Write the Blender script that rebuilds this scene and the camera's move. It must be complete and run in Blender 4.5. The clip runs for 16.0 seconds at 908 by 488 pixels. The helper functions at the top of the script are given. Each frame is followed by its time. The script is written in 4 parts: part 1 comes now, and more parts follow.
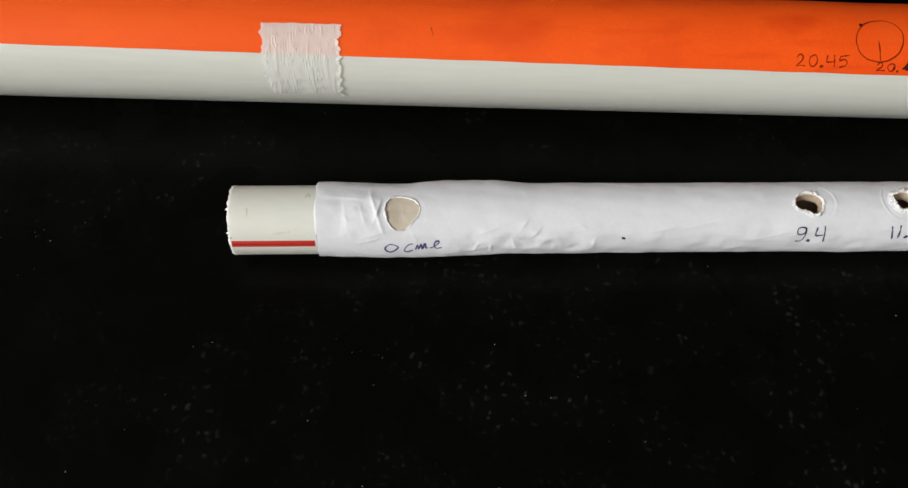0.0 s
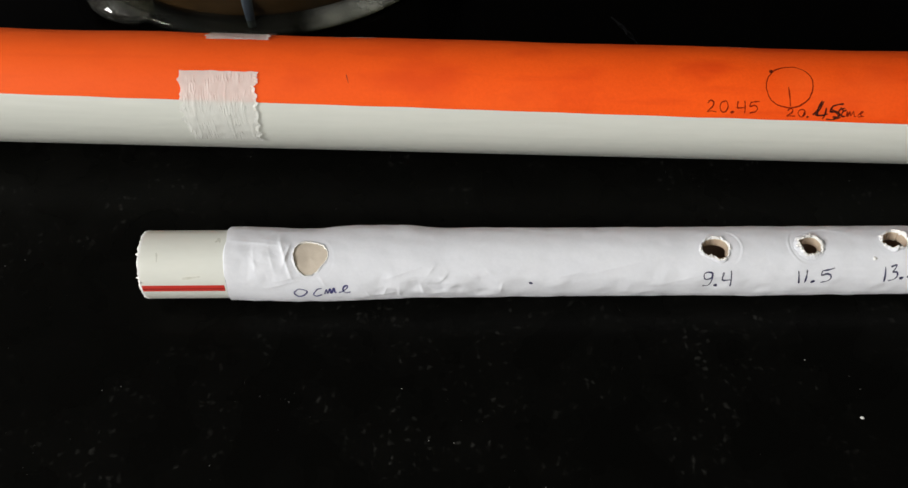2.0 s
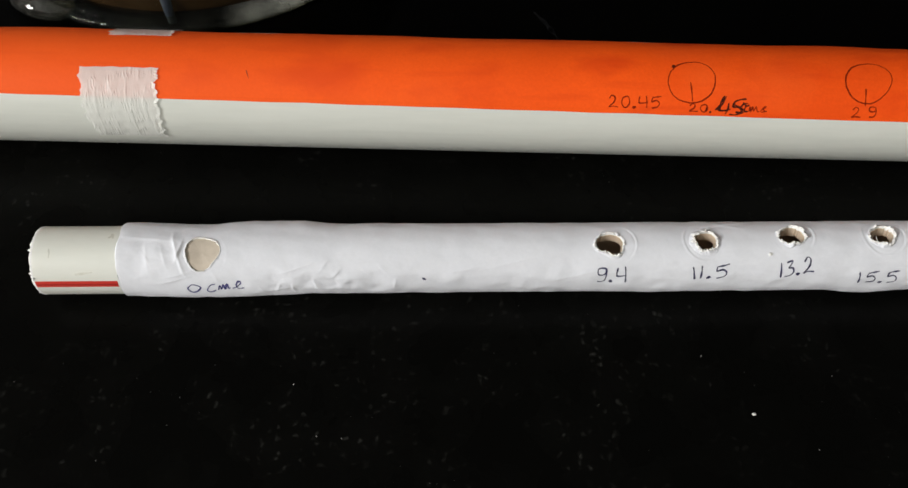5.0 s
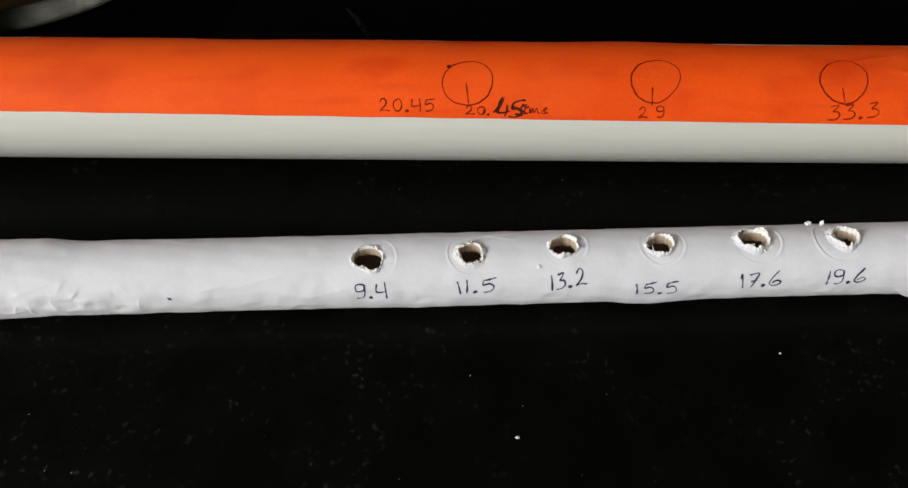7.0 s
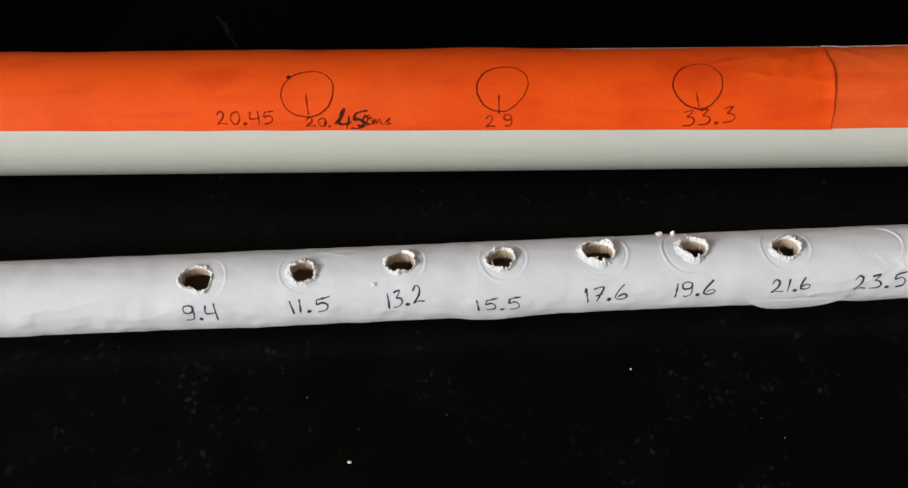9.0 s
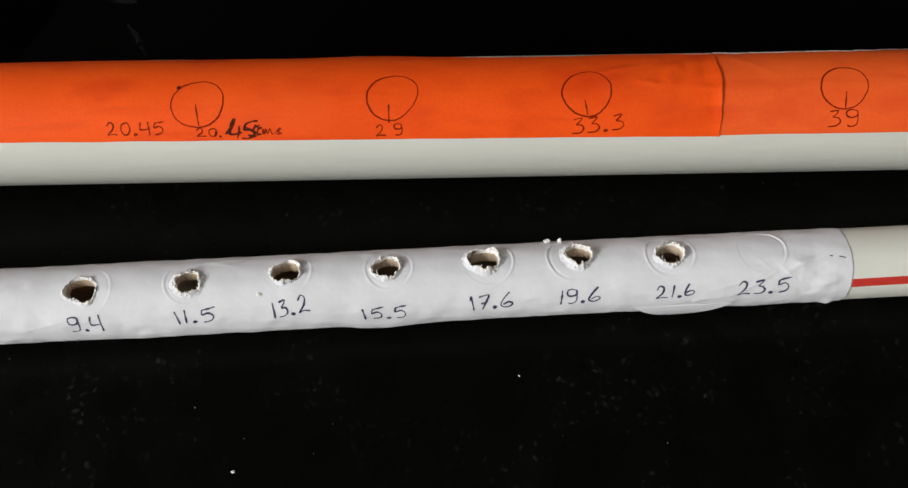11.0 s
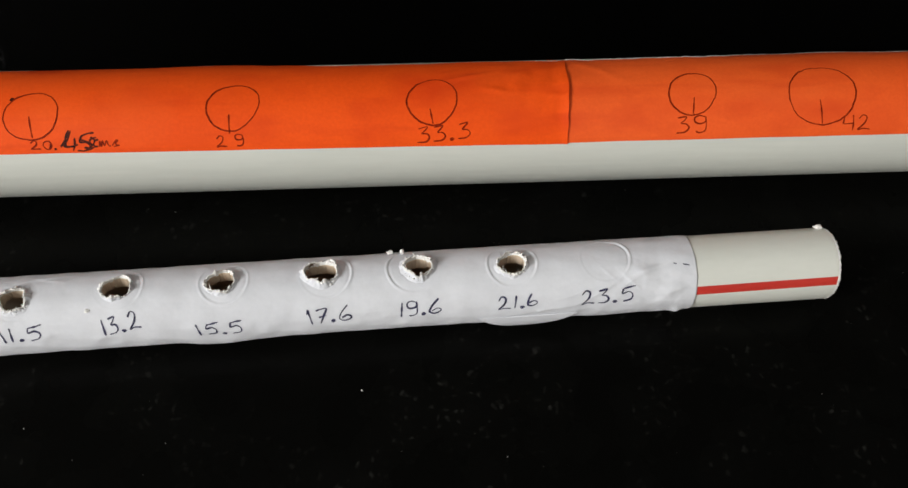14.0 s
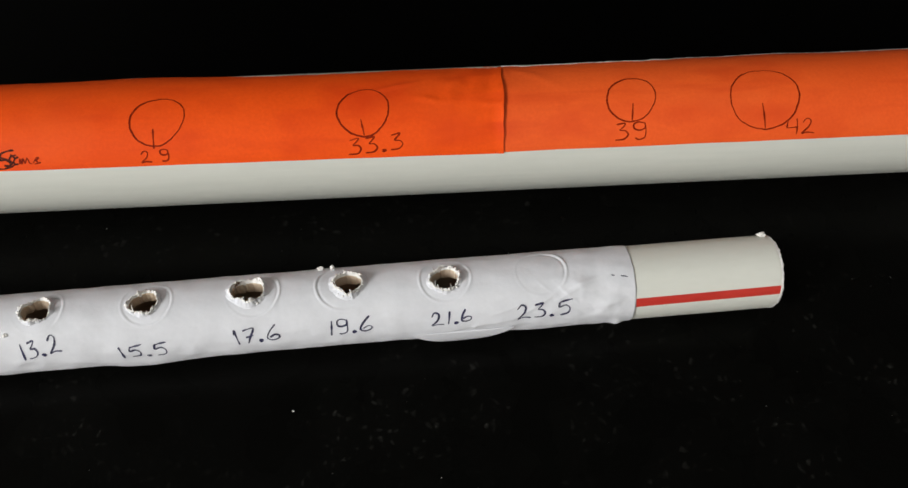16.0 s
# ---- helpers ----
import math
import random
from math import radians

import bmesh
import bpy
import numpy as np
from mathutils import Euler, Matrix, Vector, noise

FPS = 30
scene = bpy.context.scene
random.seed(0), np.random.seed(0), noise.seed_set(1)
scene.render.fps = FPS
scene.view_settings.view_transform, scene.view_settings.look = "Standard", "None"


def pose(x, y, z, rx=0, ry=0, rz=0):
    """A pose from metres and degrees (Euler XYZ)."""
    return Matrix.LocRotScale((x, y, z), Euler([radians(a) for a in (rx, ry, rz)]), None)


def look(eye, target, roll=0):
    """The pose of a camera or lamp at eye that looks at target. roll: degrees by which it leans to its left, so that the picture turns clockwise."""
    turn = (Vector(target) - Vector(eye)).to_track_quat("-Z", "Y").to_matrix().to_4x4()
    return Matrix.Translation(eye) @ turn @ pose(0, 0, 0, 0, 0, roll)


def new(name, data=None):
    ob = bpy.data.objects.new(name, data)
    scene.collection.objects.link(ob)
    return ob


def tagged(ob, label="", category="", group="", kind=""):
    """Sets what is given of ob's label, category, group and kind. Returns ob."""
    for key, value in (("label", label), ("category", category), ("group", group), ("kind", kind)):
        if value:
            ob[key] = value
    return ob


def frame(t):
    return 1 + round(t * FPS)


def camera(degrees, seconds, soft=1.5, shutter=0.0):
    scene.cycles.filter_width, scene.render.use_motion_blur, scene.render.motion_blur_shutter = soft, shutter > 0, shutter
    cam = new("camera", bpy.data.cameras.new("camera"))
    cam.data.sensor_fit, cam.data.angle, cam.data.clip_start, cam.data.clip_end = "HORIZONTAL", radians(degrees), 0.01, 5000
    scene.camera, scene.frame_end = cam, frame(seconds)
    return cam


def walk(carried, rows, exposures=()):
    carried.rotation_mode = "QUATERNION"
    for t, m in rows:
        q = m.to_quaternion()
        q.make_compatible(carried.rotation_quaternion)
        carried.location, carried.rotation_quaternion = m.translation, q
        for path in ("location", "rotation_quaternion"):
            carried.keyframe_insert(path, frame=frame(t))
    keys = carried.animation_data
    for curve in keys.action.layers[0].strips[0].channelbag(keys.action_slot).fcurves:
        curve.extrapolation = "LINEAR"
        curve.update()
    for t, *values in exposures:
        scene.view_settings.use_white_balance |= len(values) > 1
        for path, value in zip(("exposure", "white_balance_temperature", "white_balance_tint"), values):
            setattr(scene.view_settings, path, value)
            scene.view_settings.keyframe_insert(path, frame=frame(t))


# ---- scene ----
cam = camera(57.81, 16.0, soft=1.5)
# seconds, eye in metres, turn in degrees
ROWS = [
    (0.0, 0.00505, -0.10362, 0.16659, 31.456, -1.738, -1.583),
    (0.5, 0.01296, -0.10385, 0.17577, 32.636, -1.641, -2.050),
    (1.0, 0.01819, -0.10248, 0.17442, 33.071, -1.321, -1.823),
    (1.5, 0.02112, -0.10255, 0.17272, 32.994, -1.076, -1.133),
    (2.0, 0.02701, -0.10152, 0.17129, 33.197, -1.391, -1.329),
    (2.5, 0.02784, -0.10208, 0.17025, 32.949, -1.167, -0.951),
    (3.0, 0.02486, -0.10230, 0.17054, 32.745, -1.215, -0.571),
    (3.2, 0.02627, -0.10260, 0.17120, 32.754, -1.618, -0.969),
    (5.3, 0.06047, -0.10167, 0.17189, 33.008, -0.792, -1.010),
    (5.5, 0.06646, -0.10009, 0.17211, 33.215, -0.829, -0.594),
    (6.0, 0.08246, -0.09620, 0.16871, 32.905, -0.987, -1.501),
    (6.5, 0.09352, -0.09387, 0.16783, 32.552, -0.889, -0.769),
    (7.0, 0.10562, -0.09248, 0.16575, 32.156, -0.755, -2.086),
    (7.5, 0.11065, -0.09218, 0.16620, 32.136, -0.852, -1.884),
    (8.0, 0.12404, -0.09062, 0.16533, 31.781, -1.016, -1.824),
    (8.5, 0.13381, -0.08812, 0.16413, 31.687, -0.070, -2.816),
    (9.0, 0.14114, -0.08686, 0.16325, 31.795, -0.114, -2.815),
    (9.5, 0.14861, -0.08856, 0.16275, 31.898, 0.737, -3.129),
    (10.0, 0.15461, -0.08750, 0.16382, 31.579, 0.172, -3.342),
    (10.2, 0.15632, -0.08695, 0.16523, 31.496, -0.017, -3.456),
    (12.3, 0.17721, -0.08652, 0.16498, 32.122, -0.341, -3.307),
    (12.5, 0.17923, -0.08611, 0.16433, 31.999, 0.072, -3.368),
    (13.0, 0.18529, -0.08627, 0.16395, 32.251, -1.032, -4.409),
    (13.5, 0.18926, -0.08700, 0.16428, 32.345, -1.363, -4.461),
    (14.0, 0.19356, -0.08633, 0.16322, 32.211, -1.002, -4.783),
    (14.5, 0.20016, -0.08317, 0.16304, 32.343, -1.104, -5.274),
    (15.0, 0.20294, -0.08307, 0.16177, 32.053, -1.159, -5.436),
    (15.5, 0.20500, -0.08219, 0.16133, 31.663, -0.691, -5.441),
    (16.0, 0.20753, -0.08160, 0.16146, 31.865, -0.661, -5.705),
]
walk(cam, [(t, pose(*row)) for t, *row in ROWS])

# ---- light ----
world = bpy.data.worlds.new("world")
scene.world = world
world.use_nodes = True
wn = world.node_tree.nodes
sky = wn.new("ShaderNodeTexSky")
sky.sky_type, sky.sun_disc = "NISHITA", False
sky.sun_elevation, sky.sun_rotation = radians(40), radians(200)
wn["Background"].inputs["Strength"].default_value = 0.05
world.node_tree.links.new(sky.outputs["Color"], wn["Background"].inputs["Color"])


def window_light(name, at, target, width, height, watts, colour):
    data = bpy.data.lights.new(name, "AREA")
    data.shape, data.size, data.size_y, data.energy, data.color = "RECTANGLE", width, height, watts, colour
    ob = new(name, data)
    ob.matrix_world = look(at, target)
    return ob


# daylight in the opening of the window beside the counter
window_light("window_daylight", (-2.12, -1.15, 1.40), (0.0, -1.15, 1.40), 1.06, 0.96, 107.0, (1.0, 0.985, 0.953))
scene.view_settings.exposure = 0.0


# ---- materials ----
def material(name, colour, rough=0.5, metal=0.0):
    m = bpy.data.materials.new(name)
    m.use_nodes = True
    b = m.node_tree.nodes["Principled BSDF"]
    b.inputs["Base Color"].default_value = (*colour, 1)
    b.inputs["Roughness"].default_value, b.inputs["Metallic"].default_value = rough, metal
    return m, m.node_tree.nodes, m.node_tree.links, b


def grain(m_parts, colour_a, colour_b, scale, fine, bump, bump_scale, stretch=(1, 1, 1), lo=0.35, hi=0.7):
    """Two scales of colour variation, and fine relief."""
    m, n, l, b = m_parts
    co = n.new("ShaderNodeTexCoord")
    mp = n.new("ShaderNodeMapping")
    mp.inputs["Scale"].default_value = stretch
    l.new(co.outputs["Object"], mp.inputs["Vector"])
    big, small = n.new("ShaderNodeTexNoise"), n.new("ShaderNodeTexNoise")
    for tex, s in ((big, scale), (small, fine)):
        tex.inputs["Scale"].default_value, tex.inputs["Detail"].default_value = s, 5
        l.new(mp.outputs["Vector"], tex.inputs["Vector"])
    add = n.new("ShaderNodeMath")
    add.operation, add.inputs[1].default_value = "MULTIPLY_ADD", 0.65
    half = n.new("ShaderNodeMath")
    half.operation, half.inputs[1].default_value = "MULTIPLY", 0.35
    l.new(small.outputs["Fac"], half.inputs[0])
    l.new(big.outputs["Fac"], add.inputs[0])
    l.new(half.outputs[0], add.inputs[2])
    ramp = n.new("ShaderNodeValToRGB")
    ramp.color_ramp.elements[0].position, ramp.color_ramp.elements[1].position = lo, hi
    ramp.color_ramp.elements[0].color, ramp.color_ramp.elements[1].color = (*colour_a, 1), (*colour_b, 1)
    l.new(add.outputs[0], ramp.inputs["Fac"])
    l.new(ramp.outputs["Color"], b.inputs["Base Color"])
    if bump:
        t = n.new("ShaderNodeTexNoise")
        t.inputs["Scale"].default_value, t.inputs["Detail"].default_value = bump_scale, 6
        l.new(mp.outputs["Vector"], t.inputs["Vector"])
        bp = n.new("ShaderNodeBump")
        bp.inputs["Strength"].default_value, bp.inputs["Distance"].default_value = bump, 0.0006
        l.new(t.outputs["Fac"], bp.inputs["Height"])
        l.new(bp.outputs["Normal"], b.inputs["Normal"])
    return m


def granite_material():
    """Polished black granite: sparse grey crystals in clusters, and a thin film of dust."""
    m, n, l, b = material("black_granite", (0.006, 0.006, 0.006), 0.16)
    co = n.new("ShaderNodeTexCoord")
    cell = n.new("ShaderNodeTexVoronoi")
    cell.inputs["Scale"].default_value = 620
    bend = n.new("ShaderNodeTexNoise")
    bend.inputs["Scale"].default_value, bend.inputs["Detail"].default_value = 330, 3
    mixv = n.new("ShaderNodeMixRGB")
    mixv.inputs["Fac"].default_value = 0.0035
    l.new(co.outputs["Object"], mixv.inputs["Color1"])
    l.new(bend.outputs["Color"], mixv.inputs["Color2"])
    l.new(co.outputs["Object"], bend.inputs["Vector"])
    l.new(mixv.outputs["Color"], cell.inputs["Vector"])
    near = n.new("ShaderNodeMapRange")
    near.inputs["From Min"].default_value, near.inputs["From Max"].default_value = 0.44, 0.0
    l.new(cell.outputs["Distance"], near.inputs["Value"])
    patch = n.new("ShaderNodeTexNoise")
    patch.inputs["Scale"].default_value, patch.inputs["Detail"].default_value = 62, 3
    l.new(co.outputs["Object"], patch.inputs["Vector"])
    sel = n.new("ShaderNodeMapRange")
    sel.inputs["From Min"].default_value, sel.inputs["From Max"].default_value = 0.44, 0.70
    l.new(patch.outputs["Fac"], sel.inputs["Value"])
    wide = n.new("ShaderNodeTexNoise")
    wide.inputs["Scale"].default_value, wide.inputs["Detail"].default_value = 14, 2
    l.new(co.outputs["Object"], wide.inputs["Vector"])
    area = n.new("ShaderNodeMapRange")
    area.inputs["From Min"].default_value, area.inputs["From Max"].default_value = 0.38, 0.60
    area.inputs["To Min"].default_value = 0.15
    l.new(wide.outputs["Fac"], area.inputs["Value"])
    both = n.new("ShaderNodeMath")
    both.operation = "MULTIPLY"
    l.new(sel.outputs["Result"], both.inputs[0])
    l.new(area.outputs["Result"], both.inputs[1])
    sep = n.new("ShaderNodeSeparateColor")
    l.new(cell.outputs["Color"], sep.inputs["Color"])
    some = n.new("ShaderNodeMapRange")
    some.inputs["From Min"].default_value, some.inputs["From Max"].default_value = 0.50, 1.0
    l.new(sep.outputs["Red"], some.inputs["Value"])
    mul, mul2 = n.new("ShaderNodeMath"), n.new("ShaderNodeMath")
    mul.operation = mul2.operation = "MULTIPLY"
    l.new(near.outputs["Result"], mul.inputs[0])
    l.new(both.outputs[0], mul.inputs[1])
    l.new(mul.outputs[0], mul2.inputs[0])
    l.new(some.outputs["Result"], mul2.inputs[1])
    cloud = n.new("ShaderNodeMath")
    cloud.operation, cloud.inputs[1].default_value = "MULTIPLY_ADD", 0.03
    l.new(both.outputs[0], cloud.inputs[0])
    l.new(mul2.outputs[0], cloud.inputs[2])
    ramp = n.new("ShaderNodeMixRGB")
    ramp.inputs["Color1"].default_value, ramp.inputs["Color2"].default_value = (0.0019, 0.0019, 0.0016, 1), (0.036, 0.036, 0.033, 1)
    l.new(cloud.outputs[0], ramp.inputs["Fac"])
    l.new(ramp.outputs["Color"], b.inputs["Base Color"])
    film = n.new("ShaderNodeMapRange")
    film.inputs["To Min"].default_value, film.inputs["To Max"].default_value = 0.20, 0.36
    l.new(patch.outputs["Fac"], film.inputs["Value"])
    l.new(film.outputs["Result"], b.inputs["Roughness"])
    b.inputs["Specular IOR Level"].default_value = 0.06
    return m


GRANITE = granite_material()
CREAM = grain(material("cream_plastic_pipe", (0.7, 0.68, 0.58), 0.38), (0.775, 0.80, 0.745), (0.835, 0.86, 0.81), 60, 900, 0.05, 700, (0.3, 1, 1))
PVC = grain(material("white_plastic_pipe", (0.7, 0.7, 0.66), 0.36), (0.565, 0.585, 0.54), (0.64, 0.655, 0.61), 34, 900, 0.06, 800, (0.06, 1, 1))
PAPER = grain(material("white_paper", (0.8, 0.8, 0.82), 0.72), (0.775, 0.80, 0.865), (0.85, 0.875, 0.94), 90, 1200, 0.15, 330)
ORANGE = grain(material("orange_paper", (0.8, 0.12, 0.012), 0.66), (0.79, 0.074, 0.004), (0.93, 0.101, 0.006), 34, 1500, 0.08, 500)
ORANGE.node_tree.nodes["Principled BSDF"].inputs["Specular IOR Level"].default_value = 0.16


def worn(m, dark, pale, pale_end=None):
    """Handled paper: rubbed patches that are darker or faded, and a few faint lines along the strip."""
    n, l = m.node_tree.nodes, m.node_tree.links
    b = n["Principled BSDF"]
    source = b.inputs["Base Color"].links[0].from_socket
    co = n.new("ShaderNodeTexCoord")
    for scale, stretch, lo, hi, tint, most in ((95, (0.5, 1, 1), 0.52, 0.72, dark, 0.80), (42, (0.6, 1, 1), 0.54, 0.72, pale, 0.5), (240, (0.12, 1, 1), 0.58, 0.74, dark, 0.55)):
        mp, t, k, mix = n.new("ShaderNodeMapping"), n.new("ShaderNodeTexNoise"), n.new("ShaderNodeMapRange"), n.new("ShaderNodeMixRGB")
        mp.inputs["Scale"].default_value = stretch
        mp.inputs["Location"].default_value = (scale * 0.013, 0.7, 0.2)
        t.inputs["Scale"].default_value, t.inputs["Detail"].default_value = scale, 4
        k.inputs["From Min"].default_value, k.inputs["From Max"].default_value, k.inputs["To Max"].default_value = lo, hi, most
        mix.inputs["Color2"].default_value = (*tint, 1)
        l.new(co.outputs["Object"], mp.inputs["Vector"])
        l.new(mp.outputs["Vector"], t.inputs["Vector"])
        l.new(t.outputs["Fac"], k.inputs["Value"])
        l.new(k.outputs["Result"], mix.inputs["Fac"])
        l.new(source, mix.inputs["Color1"])
        source = mix.outputs["Color"]
    if pale_end:
        # paler towards the left end of the strip
        sep, k, mix = n.new("ShaderNodeSeparateXYZ"), n.new("ShaderNodeMapRange"), n.new("ShaderNodeMixRGB")
        k.inputs["From Min"].default_value, k.inputs["From Max"].default_value = pale_end
        k.inputs["To Min"].default_value, k.inputs["To Max"].default_value = 0.75, 0.0
        mix.inputs["Color2"].default_value = (*pale, 1)
        l.new(co.outputs["Object"], sep.inputs["Vector"])
        l.new(sep.outputs["X"], k.inputs["Value"])
        l.new(k.outputs["Result"], mix.inputs["Fac"])
        l.new(source, mix.inputs["Color1"])
        source = mix.outputs["Color"]
    l.new(source, b.inputs["Base Color"])


ORANGE_FADED = grain(material("faded_orange_paper", (0.85, 0.14, 0.02), 0.60), (0.80, 0.092, 0.010), (0.92, 0.122, 0.016), 34, 1500, 0.08, 500)
ORANGE_FADED.node_tree.nodes["Principled BSDF"].inputs["Specular IOR Level"].default_value = 0.35
worn(ORANGE_FADED, (0.70, 0.062, 0.006), (0.90, 0.150, 0.030))
worn(ORANGE, (0.66, 0.046, 0.003), (0.88, 0.118, 0.016), (-0.09, 0.10))
# browner than CREAM: shade inside the pipe, and brown staining, put in the colour
PIPE_INSIDE_SHADED = grain(material("shaded_brown_pipe_inside", (0.36, 0.25, 0.15), 0.6), (0.55, 0.45, 0.34), (0.72, 0.61, 0.49), 160, 900, 0.3, 900)
STOPPER = grain(material("tan_stopper", (0.62, 0.54, 0.44), 0.7), (0.47, 0.41, 0.335), (0.56, 0.49, 0.41), 120, 900, 0.05, 500)
TORN = grain(material("torn_paper_edge", (0.82, 0.81, 0.78), 0.85), (0.81, 0.80, 0.78), (0.90, 0.895, 0.885), 420, 1600, 0.35, 2400)
INK_BLUE = grain(material("blue_ink", (0.03, 0.03, 0.14), 0.55), (0.016, 0.016, 0.08), (0.09, 0.09, 0.28), 500, 2500, 0.0, 1)
DEBRIS = grain(material("brown_debris", (0.08, 0.05, 0.03), 0.8), (0.05, 0.03, 0.018), (0.14, 0.09, 0.055), 700, 2500, 0.2, 2000)
SCUFF = grain(material("grey_scuff", (0.5, 0.5, 0.44), 0.6), (0.60, 0.59, 0.51), (0.76, 0.75, 0.67), 600, 2500, 0.0, 1)
RED = grain(material("red_stripe_print", (0.45, 0.03, 0.025), 0.4), (0.50, 0.030, 0.022), (0.64, 0.055, 0.036), 200, 1500, 0.0, 1, (0.2, 1, 1))
DARK_RED = grain(material("dark_red_print", (0.2, 0.015, 0.015), 0.45), (0.16, 0.012, 0.012), (0.30, 0.02, 0.02), 300, 1500, 0.0, 1, (0.2, 1, 1))
INK = grain(material("blue_black_ink", (0.03, 0.03, 0.08), 0.55), (0.008, 0.008, 0.030), (0.050, 0.050, 0.13), 500, 2500, 0.0, 1)
INK_BROWN = grain(material("dark_pen_on_orange", (0.05, 0.015, 0.01), 0.55), (0.11, 0.008, 0.002), (0.34, 0.026, 0.004), 900, 2500, 0.0, 1)
INK_BROWN.node_tree.nodes["Principled BSDF"].inputs["Specular IOR Level"].default_value = 0.05
INK_FAINT = grain(material("faint_pen_on_orange", (0.3, 0.03, 0.01), 0.6), (0.26, 0.022, 0.004), (0.45, 0.04, 0.005), 500, 2500, 0.0, 1)
INK_BLACK = grain(material("black_marker_ink", (0.012, 0.01, 0.012), 0.5), (0.020, 0.006, 0.004), (0.12, 0.018, 0.007), 1200, 2500, 0.0, 1)
INK_BLACK.node_tree.nodes["Principled BSDF"].inputs["Specular IOR Level"].default_value = 0.08
DUST = grain(material("pale_dust", (0.4, 0.4, 0.38), 0.9), (0.07, 0.07, 0.065), (0.26, 0.26, 0.25), 70, 400, 0.0, 1)
CRUMB = grain(material("paper_crumb", (0.8, 0.8, 0.78), 0.9), (0.7, 0.7, 0.68), (0.85, 0.85, 0.83), 500, 2000, 0.0, 1)
# unseen far wall, near black to keep reflections in the counter dark
WALL_DARK = grain(material("dark_unseen_wall", (0.03, 0.028, 0.025), 0.6), (0.012, 0.011, 0.010), (0.028, 0.026, 0.023), 4, 60, 0.1, 90)
WALL_PAINT = grain(material("painted_wall", (0.5, 0.46, 0.4), 0.8), (0.58, 0.555, 0.52), (0.66, 0.635, 0.60), 3, 80, 0.1, 200)
CEILING_PAINT = grain(material("ceiling_paint", (0.5, 0.5, 0.48), 0.85), (0.34, 0.34, 0.32), (0.40, 0.40, 0.38), 3, 80, 0.1, 200)
FLOOR_TILE = grain(material("floor_tile", (0.3, 0.26, 0.22), 0.5), (0.22, 0.19, 0.16), (0.32, 0.28, 0.24), 5, 90, 0.05, 100)
WOOD = grain(material("dark_cabinet_wood", (0.12, 0.07, 0.04), 0.5), (0.07, 0.04, 0.022), (0.14, 0.085, 0.05), 8, 120, 0.1, 120, (1, 1, 0.1))


def tape_material():
    """Crinkled paper tape that lets some of what lies under it show."""
    m_parts = material("paper_tape", (0.8, 0.79, 0.76), 0.32)
    m = grain(m_parts, (0.74, 0.745, 0.71), (0.84, 0.845, 0.81), 150, 1400, 0.10, 240, (1.0, 0.35, 0.35))
    n, l, b = m_parts[1:]
    clear, mix = n.new("ShaderNodeBsdfTransparent"), n.new("ShaderNodeMixShader")
    mix.inputs["Fac"].default_value = 0.66
    l.new(clear.outputs[0], mix.inputs[1])
    l.new(b.outputs[0], mix.inputs[2])
    l.new(mix.outputs[0], n["Material Output"].inputs["Surface"])
    return m


def translucent(m, colour, share):
    """Thin plastic: part of the light goes through it, warmed."""
    n, l = m.node_tree.nodes, m.node_tree.links
    t, mix = n.new("ShaderNodeBsdfTranslucent"), n.new("ShaderNodeMixShader")
    t.inputs["Color"].default_value, mix.inputs["Fac"].default_value = (*colour, 1), share
    l.new(n["Principled BSDF"].outputs[0], mix.inputs[1])
    l.new(t.outputs[0], mix.inputs[2])
    l.new(mix.outputs[0], n["Material Output"].inputs["Surface"])


translucent(CREAM, (0.90, 0.72, 0.50), 0.16)
translucent(PAPER, (0.92, 0.80, 0.70), 0.15)
translucent(PIPE_INSIDE_SHADED, (0.86, 0.62, 0.42), 0.30)


